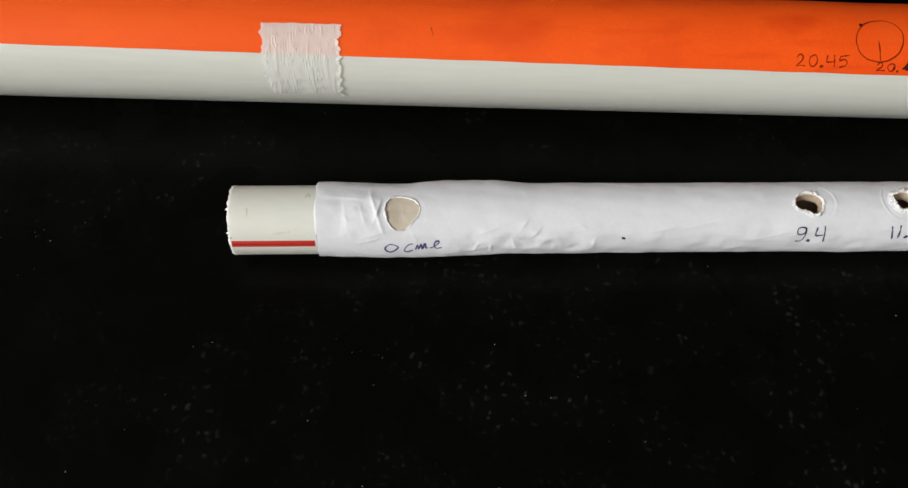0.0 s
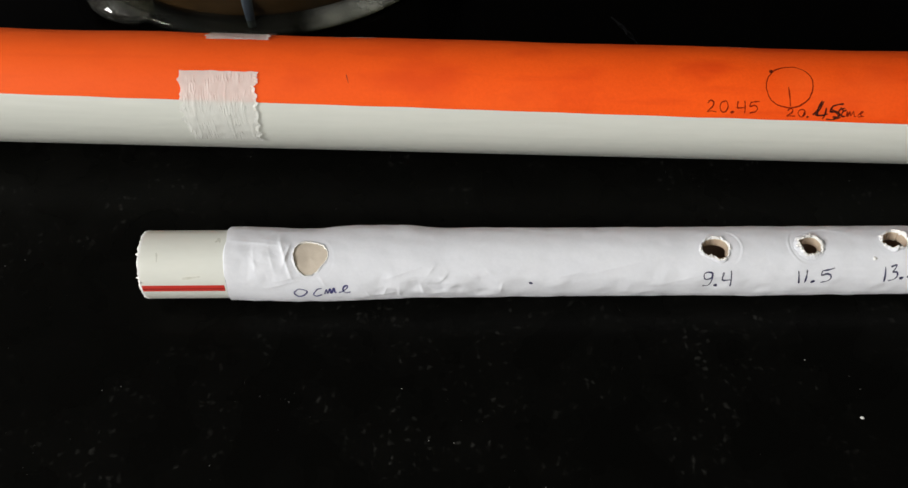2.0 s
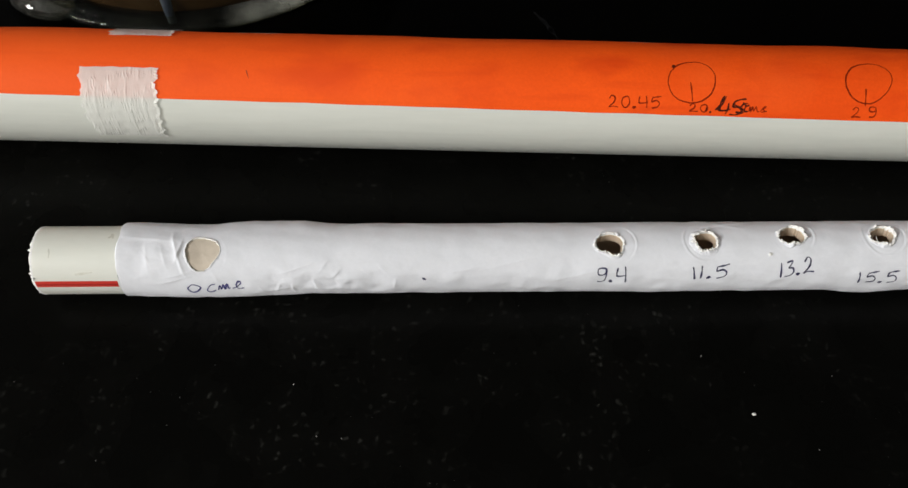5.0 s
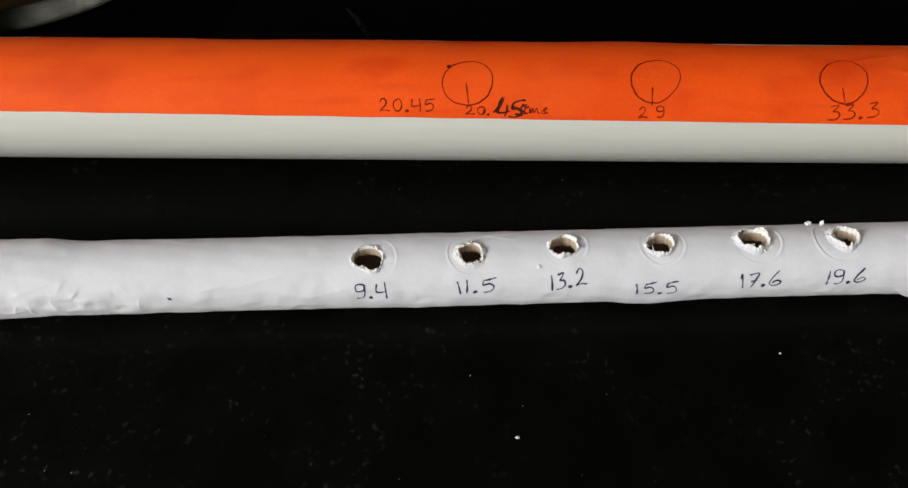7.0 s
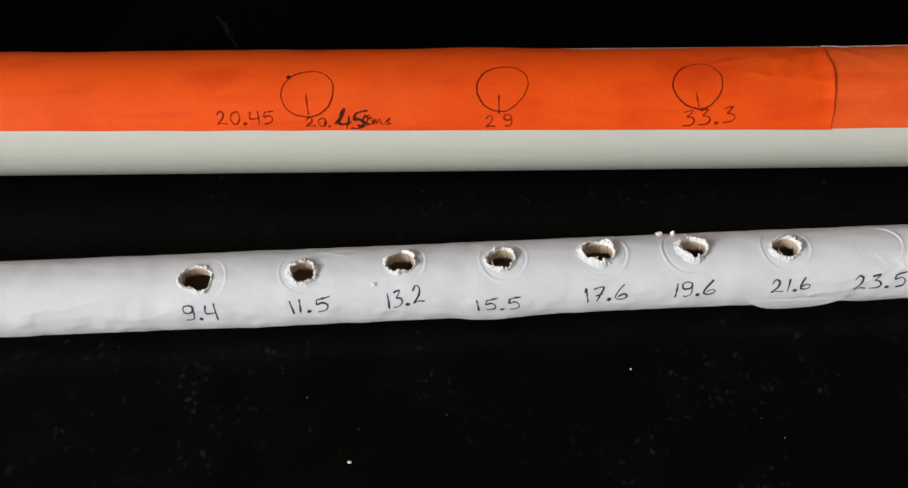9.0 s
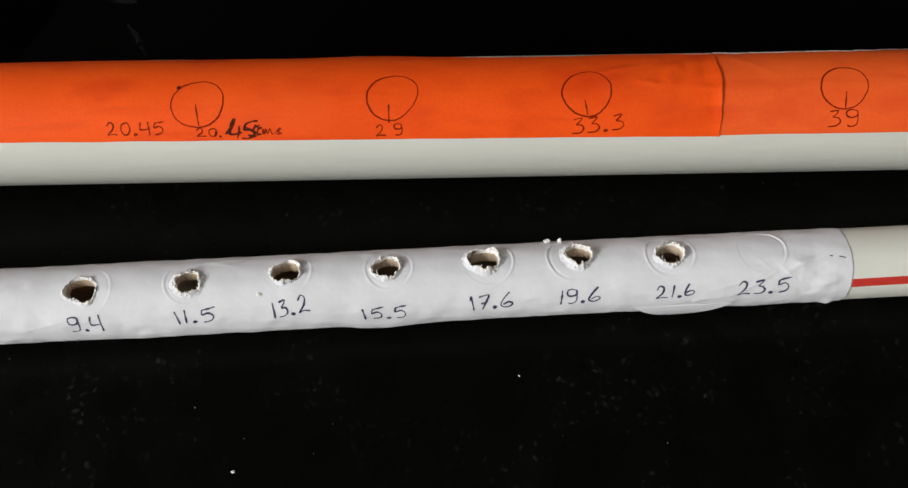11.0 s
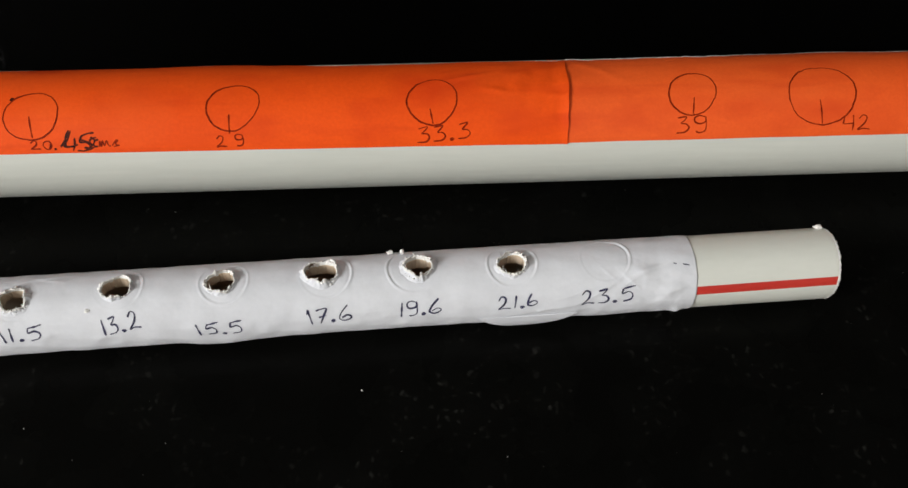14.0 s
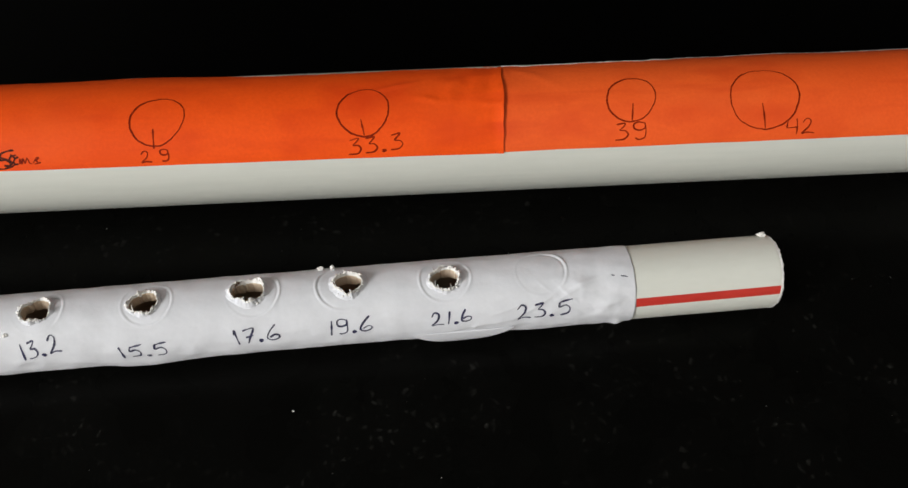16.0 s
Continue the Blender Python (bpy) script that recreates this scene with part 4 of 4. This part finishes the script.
ink("pen_dot", [np.array([(0.0500, 1.14 * WRAP_R), (0.0504, 1.17 * WRAP_R), (0.0509, 1.20 * WRAP_R)])], 0.0006, on_wrap, INK, wrap, seed=3)
def on_pipe(u, v):
    return flute_point(u, v / PIPE_R, np.full(np.shape(u), PIPE_R + 0.00003))


for u0, a0, u1, a1, wide in ((-0.0331, 0.22, -0.0330, 0.50, 0.0003), (-0.0200, -0.28, -0.0194, -0.10, 0.0006), (-0.0205, -0.12, -0.0196, -0.22, 0.0004), (-0.0275, 0.98, -0.0235, 0.92, 0.0005)):
    ink("scuff", [smooth_line([(u0, a0 * PIPE_R), ((u0 + u1) / 2 + 0.0001, (a0 + a1) / 2 * PIPE_R), (u1, a1 * PIPE_R)])], wide, on_pipe, SCUFF, plastic)
ink("pen_dot", [np.array([(0.2514, 0.30 * WRAP_R), (0.2522, 0.32 * WRAP_R), (0.2528, 0.34 * WRAP_R)])], 0.0003, on_wrap, INK, wrap, seed=4)

ink("pen_dot", [np.array([(0.2494, 0.26 * WRAP_R), (0.2497, 0.27 * WRAP_R), (0.2501, 0.28 * WRAP_R)])], 0.0002, on_wrap, INK, wrap, seed=5)

# ---- the thick pipe with orange paper ----
BIG_R, BIG_IN, SHEET_R = 0.01422, 0.0115, 0.01436
big_pipe = tagged(new("plastic_pipe"), "thick white plastic pipe with an orange paper strip taped along it", "pipe")
big_pipe.matrix_world = pose(0, 0.04764, 0.01423, 0, 0, -2.014)


def big_point(s, a, r):
    return np.stack([s + 0 * r, -r * np.sin(a), r * np.cos(a)], -1)


def big_tube():
    S, A = np.meshgrid(np.linspace(-0.24, 0.47, 60), np.linspace(-np.pi, np.pi, 128, endpoint=False), indexing="ij")
    R = np.full(S.shape, BIG_R)
    R[0] -= 0.0004
    R[-1] -= 0.0004
    outer, inner = big_point(S, A, R).reshape(-1, 3), big_point(S, A, np.full(S.shape, BIG_IN)).reshape(-1, 3)
    n = len(outer)
    f = grid_faces(60, 128, np.zeros(S.shape, bool), True)
    faces = f + [tuple(n + i for i in reversed(q)) for q in f] + [(q, p, n + p, n + q) for p, q in rims(f)]
    return part("pipe_body", np.concatenate([outer, inner]), faces, PVC, big_pipe, "white plastic pipe")


ow1, ow2, ow3 = Waves(41, 22, ratio=0.5), Waves(42, 140), Waves(43, 420)


def sheet_radius(s, a, second):
    """The orange paper: slack here and there along its far edge, one sheet lapped over the next at 0.232 m."""
    s, a = np.asarray(s, float), np.asarray(a, float)
    v = a * SHEET_R
    r = SHEET_R + 0.00004 * ow1(s, v) + 0.000008 * ow2(s, v)
    r = r + 0.00022 * step(-a, 0.35, 0.95) * (0.7 + ow1(s * 1.7 + 0.3, 0.0)) * 0.6
    r = r + 0.00020 * bell(s, 0.2240, 0.008) * bell(a, -0.05, 0.4) * ow2(s * 1.5, v * 1.5) + 0.00034 * bell(a, -0.10 - 18 * (s - 0.2100), 0.035) * bell(s, 0.2090, 0.0045) + 0.00028 * bell(a, 0.17 + 22 * (s - 0.2150), 0.04) * bell(s, 0.2155, 0.0025) + 0.0003 * bell(a, 0.30, 0.05) * bell(s, 0.2290, 0.002)
    if not second:
        r = r + 0.00003 * step(s, 0.2225, 0.2318) + 0.00055 * step(s, 0.2298, 0.2319) * (0.6 + 0.5 * np.sin(3.1 * a + 0.4))
    else:
        r = r + 0.00006 * bell(s, 0.2877, 0.0005) * step(a, 0.75, 0.9) + 0.00012 * bell(s - 0.02 * a, 0.243, 0.002) * bell(a, -0.2, 0.3)
    return np.maximum(r, BIG_R + 0.00011)


def first_edge(s):
    """Angle of the far edge of the first sheet."""
    return -0.83 + 0.05 * ow1(s, 0.3) + 0.27 * step(s, 0.13, 0.232) + 0.010 * ow2(s, 0.1)


def orange_sheet(second):
    """Lower edge straight, a little aslant to the pipe; upper edge torn."""
    n, m = (360, 60)
    s0, s1 = (0.2285, 0.46) if second else (-0.235, 0.2318)
    s = np.concatenate([[s0], np.linspace(s0 + 0.00005, s1 - 0.00005, n - 2), [s1]])
    low = 0.930 + 0.0060 * (s * 100) - 0.00002 * (s * 100) ** 2 + 0.003 * ow1(s * 3, 0.2)
    if second:
        low = 1.045 + 0.0008 * (s * 100 - 25) + 0.003 * ow1(s * 3, 0.2) - 0.002
        high = -0.60 + 0.022 * ow2(s, 0.0) + 0.03 * ow1(s * 2, 0.5) - 0.25 * step(s, 0.262, 0.285)
    else:
        high = first_edge(s)
    t = np.concatenate([[0], np.linspace(0.002, 0.998, m - 2), [1]])
    S = np.repeat(s[:, None], m, 1)
    A = high[:, None] + (low - high)[:, None] * t[None]
    if not second:
        # the end is cut a little aslant and unevenly
        slide = 0.00014 * ow2(A[-1] * 0.02, 0.0) - 0.0006 * (A[-1] - 0.2)
        S += slide[None] * step(S, 0.225, 0.2317)
    R = sheet_radius(S, A, second)
    if second:
        R = R - 0.00001
    top, under = big_point(S, A, R).reshape(-1, 3), big_point(S, A, R - 0.0001).reshape(-1, 3)
    f = grid_faces(n, m, np.zeros((n, m), bool), False)
    f = [q[::-1] for q in f]
    c = len(top)
    faces = f + [tuple(c + i for i in reversed(q)) for q in f] + [(q, p, c + p, c + q) for p, q in rims(f)]
    ob = part("orange_paper", np.concatenate([top, under]), faces, ORANGE_FADED if second else ORANGE, big_pipe, "slightly faded orange paper strip" if second else "bright orange paper strip")
    ob.data.polygons.foreach_set("use_smooth", [i < 2 * len(f) for i in range(len(faces))])
    return ob


def torn_white_edge(second, parent):
    """Pale fibres along the torn far edge of a sheet."""
    s = np.linspace(0.2325, 0.455, 420) if second else np.linspace(-0.23, 0.2316, 700)
    g = np.random.RandomState(8)
    high = -0.60 + 0.022 * ow2(s, 0.0) + 0.03 * ow1(s * 2, 0.5) - 0.25 * step(s, 0.262, 0.285)
    if not second:
        high = first_edge(s)
    rows = []
    for da, lift in ((-0.020, -0.00008), (-0.006, 0.00013), (0.012, 0.00003)):
        a = high + da + g.uniform(-0.008, 0.008, len(s))
        if not second:
            lift = -0.00007 + (lift + 0.00007) * 0.5 * step(ow1(s * 2.3, 0.7), 0.1, 0.9)
        rows.append(big_point(s, a, sheet_radius(s, a, second) + lift + g.uniform(0, 0.00008 if second else 0.00003, len(s))))
    n = len(s)
    faces = [(i * n + j, i * n + j + 1, (i + 1) * n + j + 1, (i + 1) * n + j) for i in range(2) for j in range(n - 1)]
    return part("torn_edge", np.concatenate(rows), faces, TORN, parent, "white fibres of a torn paper edge")


def tape(s0, s1, a0, a1, seed, label):
    """Crinkled tape with ragged cut sides, lying over paper and pipe."""
    n, m = 210, 130
    w, w2, w3 = Waves(seed, 900, ratio=0.17), Waves(seed + 1, 260), Waves(seed + 2, 900)
    a = np.linspace(a0, a1, m)
    arc = a * SHEET_R
    ragged = lambda k: 0.00035 * Waves(seed + k, 330)(arc, 0) + 0.00018 * Waves(seed + k + 5, 1100)(arc, 0)
    left, right = s0 + ragged(11) - 0.0003 + 0.0016 * step(a, 1.15, a1) , s1 + ragged(23)
    t = np.linspace(0, 1, n)
    S = left[None] + (right - left)[None] * t[:, None]
    A = np.repeat(a[None], n, 0) + 0.006 * w2(S, 0)
    V = A * SHEET_R
    R = SHEET_R + 0.00022 + 0.00009 * np.exp(-(w(S, V) / 0.26) ** 2) * step(w2(S * 0.7, V * 0.7 + 0.1), -0.6, 0.7) + 0.00003 * w2(S, V) + 0.000004 * w3(S, V) + 0.00006 * step(w(S * 0.6, V * 0.5), 0.9, 1.6) + 0.00016 * step(t, 0.95, 1.0)[:, None]
    top = big_point(S, A, R).reshape(-1, 3)
    f = [q[::-1] for q in grid_faces(n, m, np.zeros((n, m), bool), False)]
    return part("tape", top, f, TAPE, big_pipe, label)


def on_sheet(u, v):
    a = v / SHEET_R
    second = np.mean(u) > 0.232
    return big_point(u, a, sheet_radius(u, a, second) + 0.00006)


big_tube()
first_sheet, second_sheet = orange_sheet(False), orange_sheet(True)
torn_white_edge(False, first_sheet)
torn_white_edge(True, second_sheet)
tape(-0.0315, -0.0132, 0.42, 1.69, 61, "crinkled pale paper tape with ragged edges")
tape(-0.0288, -0.0118, -1.5, -0.31, 81, "crinkled pale paper tape with ragged edges")

# drawn circles: centre along, angle, radius, unevenness; stem from, to; seed
CIRCLES = [(0.1156, 0.415, 0.00552, ((0.05, -0.72), (0.014, -3.0), (0.009, -2.6)), (0.1152, 0.43), (0.1158, 0.76), 1),
           (0.1584, 0.352, 0.00540, ((0.075, -1.1), (0.029, -1.53), (0.007, -1.28)), (0.1576, 0.48), (0.1576, 0.765), 2),
           (0.2017, 0.336, 0.00540, ((0.032, -1.36), (0.024, -2.53), (0.012, -0.5)), (0.2011, 0.465), (0.2017, 0.70), 3),
           (0.2594, 0.308, 0.00518, ((0.062, -1.19), (0.015, -2.12), (0.008, -1.8)), (0.2596, 0.393), (0.2592, 0.655), 4),
           (0.2887, 0.374, 0.00730, ((0.05, -0.47), (0.009, -2.2), (0.009, -2.1)), (0.2879, 0.47), (0.2885, 0.85), 5)]
for u, a, ru, uneven, p, q, seed in CIRCLES:
    stem = np.array([(p[0] + (q[0] - p[0]) * t, (p[1] + (q[1] - p[1]) * t) * SHEET_R) for t in np.linspace(0, 1, 12)])
    ink("drawn_circle", [loop(u, a * SHEET_R, ru, uneven, seed), stem], 0.00028, on_sheet, INK_BROWN, second_sheet if u > 0.232 else first_sheet, "circle drawn in dark pen", seed)
BIG_MARKS = [("20.45", 0.0954, 0.1081, 0.70, 0.895, 0.0002), ("20", 0.1150, 0.1196, 0.80, 0.930, 0.0), ("29", 0.1545, 0.1606, 0.795, 0.965, 0.0002), ("33.3", 0.1982, 0.2098, 0.745, 0.985, 0.0008),
             ("39", 0.2556, 0.2625, 0.695, 0.945, 0.0002), ("42", 0.2931, 0.2996, 0.72, 0.955, 0.0)]
for i, (text, u0, u1, top, low, rise) in enumerate(BIG_MARKS):
    ink("written_number", written(text, u0, u1, top * SHEET_R, low * SHEET_R, rise, 0.55 if text == "29" else 0.18, 20 + i), 0.00027, on_sheet, INK_BROWN, second_sheet if u0 > 0.232 else first_sheet, "number written in dark pen", i)
# the second figure, written over in heavy black
def scrawl(*points):
    return smooth_line([(u, a * SHEET_R) for u, a in points])


four = [scrawl((0.1235, 0.655), (0.1228, 0.77), (0.1215, 0.90)), scrawl((0.1239, 0.66), (0.1231, 0.79), (0.1222, 0.885), (0.1236, 0.90), (0.1252, 0.87)),
        scrawl((0.1233, 0.67), (0.1226, 0.79), (0.1226, 0.90)), scrawl((0.1246, 0.77), (0.1245, 0.87), (0.1240, 0.965))]
five = [scrawl((0.1286, 0.69), (0.1270, 0.72), (0.1261, 0.75), (0.1257, 0.83), (0.1270, 0.84), (0.1277, 0.90), (0.1266, 0.965), (0.1249, 0.960)),
        scrawl((0.1261, 0.74), (0.1274, 0.71), (0.1288, 0.70)), scrawl((0.1259, 0.80), (0.1273, 0.83), (0.1281, 0.89), (0.1270, 0.95)), scrawl((0.1264, 0.92), (0.1278, 0.93), (0.1262, 0.972))]
tail = [scrawl((0.1292, 0.77), (0.1281, 0.79), (0.1277, 0.85), (0.1286, 0.90), (0.1277, 0.95)), scrawl((0.1280, 0.76), (0.1288, 0.82), (0.1279, 0.92)), scrawl((0.1296, 0.80), (0.1287, 0.83), (0.1286, 0.90), (0.1294, 0.905))]
ink("overwritten_number", four + five, 0.00036, on_sheet, INK_BLACK, first_sheet, "figures written over in heavy black ink", 9)
ink("overwritten_number", tail, 0.00032, on_sheet, INK_BLACK, first_sheet, "figures written over in heavy black ink", 11)
ink("pen_blot", [np.array([(0.1201, 0.92 * SHEET_R), (0.1203, 0.93 * SHEET_R), (0.1205, 0.942 * SHEET_R)])], 0.0005, on_sheet, INK_BLACK, first_sheet)
ink("pen_blot", [np.array([(0.1193, 0.85 * SHEET_R), (0.1194, 0.89 * SHEET_R), (0.1189, 0.93 * SHEET_R)])], 0.0004, on_sheet, INK_BLACK, first_sheet)
ink("written_unit", written("ms", 0.1296, 0.1340, 0.80 * SHEET_R, 0.92 * SHEET_R, 0.0, 0.04, 48), 0.00027, on_sheet, INK_BROWN, first_sheet, "unit written in dark pen", 10)
ink("pen_dash", [smooth_line([(0.0080, 0.41 * SHEET_R), (0.0083, 0.48 * SHEET_R), (0.0087, 0.56 * SHEET_R)])], 0.00016, on_sheet, INK_FAINT, first_sheet)
for u, a in ((0.1110, 0.13),):
    ink("pen_blot", [np.array([(u, a * SHEET_R), (u + 0.0003, (a + 0.02) * SHEET_R), (u + 0.0006, (a + 0.045) * SHEET_R)])], 0.0009, on_sheet, INK_BLACK, first_sheet)


# ---- glass bowl of tea, behind the pipe ----
def lathe(profile, n=72):
    verts, faces = [], []
    for r, z in profile:
        for j in range(n):
            t = 2 * np.pi * j / n
            verts.append((r * np.cos(t), r * np.sin(t), z))
    for i in range(len(profile) - 1):
        for j in range(n):
            q = (j + 1) % n
            faces.append((i * n + j, i * n + q, (i + 1) * n + q, (i + 1) * n + j))
    faces.append(tuple(reversed(range(n))))
    faces.append(tuple((len(profile) - 1) * n + j for j in range(n)))
    return verts, faces


def glass_bowl():
    bowl = tagged(new("glass_bowl"), "clear glass bowl of brown tea standing behind the pipe", "bowl")
    bowl.matrix_world = pose(-0.026, 0.1512, 0.0008)
    v, f = lathe([(0.0690, 0.0003), (0.0700, 0.0010), (0.0704, 0.0035), (0.0706, 0.010), (0.0725, 0.035), (0.0760, 0.060), (0.0768, 0.0625), (0.0762, 0.0640), (0.0748, 0.0635),
                  (0.0738, 0.060), (0.0695, 0.035), (0.0650, 0.012), (0.0634, 0.0035), (0.0628, 0.0006), (0.030, 0.0005), (0.002, 0.0005)], 96)
    body = part("bowl_body", v, f, GLASS, bowl, "thick clear glass")
    ring, f2 = lathe([(0.0615, 0.0003), (0.0685, 0.0003), (0.0696, 0.0010), (0.0696, 0.0020), (0.0685, 0.0028), (0.0625, 0.0032), (0.0618, 0.0020)], 96)
    part("foot_ring", ring, f2[:-2], GLASS_FOOT, body, "thick hazy glass foot, light on one side painted as haze")
    v, f = lathe([(0.030, 0.0009), (0.0618, 0.0012), (0.0622, 0.0038), (0.0645, 0.0125), (0.0680, 0.030), (0.0686, 0.034), (0.002, 0.0342)], 96)
    part("tea", v, f, TEA, bowl, "brown tea")
    # a rounded glass lug low on the wall
    d = Vector((-0.54, -0.842, 0))
    bm = bmesh.new()
    bmesh.ops.create_uvsphere(bm, u_segments=28, v_segments=18, radius=1)
    side = d.cross(Vector((0, 0, 1)))
    for q in bm.verts:
        c = q.co.copy()
        q.co = d * (0.0685 + 0.0075 * c.x) + side * (0.0110 * c.y * (1 - 0.25 * c.z)) + Vector((0, 0, 0.0046 + 0.0044 * c.z))
    part_bm("lug", bm, GLASS_LUG, body, "rounded clear glass lug", True)


glass_bowl()


def spoon():
    """A slim metal rod added for a blue reflection on the bowl's near wall."""
    rings, n = [], 14
    for t in np.linspace(0, 1, 9):
        r = 0.0012 * (0.8 + 0.2 * step(t, 0.0, 0.05)) + 0.0002 * t
        rings.append([(r * np.cos(w) * 1.25, r * np.sin(w) * 0.6, 0.0012 + 0.062 * t) for w in np.linspace(0, 2 * np.pi, n, endpoint=False)])
    faces = grid_faces(9, n, np.zeros((9, n), bool), True)
    faces = [q[::-1] for q in faces] + [tuple(reversed(range(n))), tuple(8 * n + j for j in range(n))]
    ob = part("spoon", [v for ring in rings for v in ring], faces, REFLECTION_METAL)
    ob.matrix_world = pose(-0.0243, 0.0872, 0.0, 0, 0, 8)
    return tagged(ob, "slim blue-grey rod standing in for a reflection on the glass bowl", "spoon")


spoon()


def smear(points, wide, seed):
    """A reflection painted as a strip on the black panel: thin, with soft uneven sides."""
    q = smooth_line(points, 10)
    d = np.gradient(q, axis=0)
    d /= np.linalg.norm(d, axis=1)[:, None]
    nrm = np.stack([-d[:, 1], d[:, 0]], 1)
    t = np.linspace(0, 1, len(q))
    w = wide * np.sin(np.pi * np.clip(t * 0.9 + 0.06, 0, 1)) * (1 + 0.25 * Waves(seed, 300)(q[:, 0], q[:, 1]))
    rows = [np.column_stack([q + k * nrm * w[:, None], np.full(len(q), 0.0009 + 0.00004 * (1 - abs(k)))]) for k in (-1, -0.5, 0, 0.5, 1)]
    ob = part("reflected_streak", np.concatenate(rows), grid_faces(5, len(q), np.zeros((5, len(q)), bool), False), REFLECTION_STREAK)
    return tagged(ob, "faint painted streak of a reflection in the black glass panel", "smear", "smears on the panel")


smear([(0.0835, 0.0922), (0.0862, 0.0880), (0.0885, 0.0835), (0.0905, 0.0790)], 0.0009, 5)
smear([(0.0745, 0.1065), (0.0770, 0.1040), (0.0805, 0.1022), (0.0850, 0.1010)], 0.0016, 6)


# ---- crumbs and dust on the countertop ----
def crumb(x, y, size, seed):
    g = np.random.RandomState(seed)
    bm = bmesh.new()
    bmesh.ops.create_icosphere(bm, subdivisions=1, radius=1)
    for v in bm.verts:
        k = g.uniform(0.55, 1.25)
        v.co = Vector((v.co.x * size * k, v.co.y * size * 0.75 * k, max(0.0, size * 0.45 * (1 + v.co.z * k))))
    ob = part_bm("paper_crumb", bm, CRUMB)
    ob.matrix_world = pose(x, y, 0, 0, 0, g.uniform(0, 360))
    return tagged(ob, "tiny white crumb of paper on the black countertop", "crumb", "crumbs on the countertop")


for i, (x, y, size) in enumerate([(0.1230, -0.0363, 0.00050), (0.0212, -0.0280, 0.00016), (0.1826, -0.0190, 0.00026), (0.1139, -0.0221, 0.00016)]):
    crumb(x, y, size, 200 + i)


def dust():
    """Fine flakes of dust, too many to count."""
    g = np.random.RandomState(77)
    verts, faces = [], []
    spots = [(g.uniform(-0.12, 0.36), g.uniform(-0.10, 0.03)) for _ in range(26)]
    for _ in range(420):
        if g.rand() < 0.45:
            c = spots[g.randint(len(spots))]
            x, y = c[0] + g.normal(0, 0.006), c[1] + g.normal(0, 0.005)
        else:
            x, y = g.uniform(-0.14, 0.38), g.uniform(-0.12, 0.075)
        if abs(y) < 0.0085 and -0.038 < x < 0.287:
            continue
        size = 0.00005 + 0.00013 * g.rand() ** 3
        t = g.uniform(0, 6.3)
        b = len(verts)
        for k in range(5):
            w = t + k * 1.2566
            rr = size * g.uniform(0.5, 1.4)
            verts.append((x + rr * np.cos(w), y + rr * np.sin(w), 0.00008 + 0.00006 * g.rand()))
        verts.append((x, y, 0.0))
        faces.append(tuple(b + k for k in range(5)))
        faces += [(b + 5, b + (k + 1) % 5, b + k) for k in range(5)]
    ob = part("dust", verts, faces, DUST, smooth=False)
    return tagged(ob, "fine pale dust scattered on the black countertop", "dust", kind="stuff")


dust()
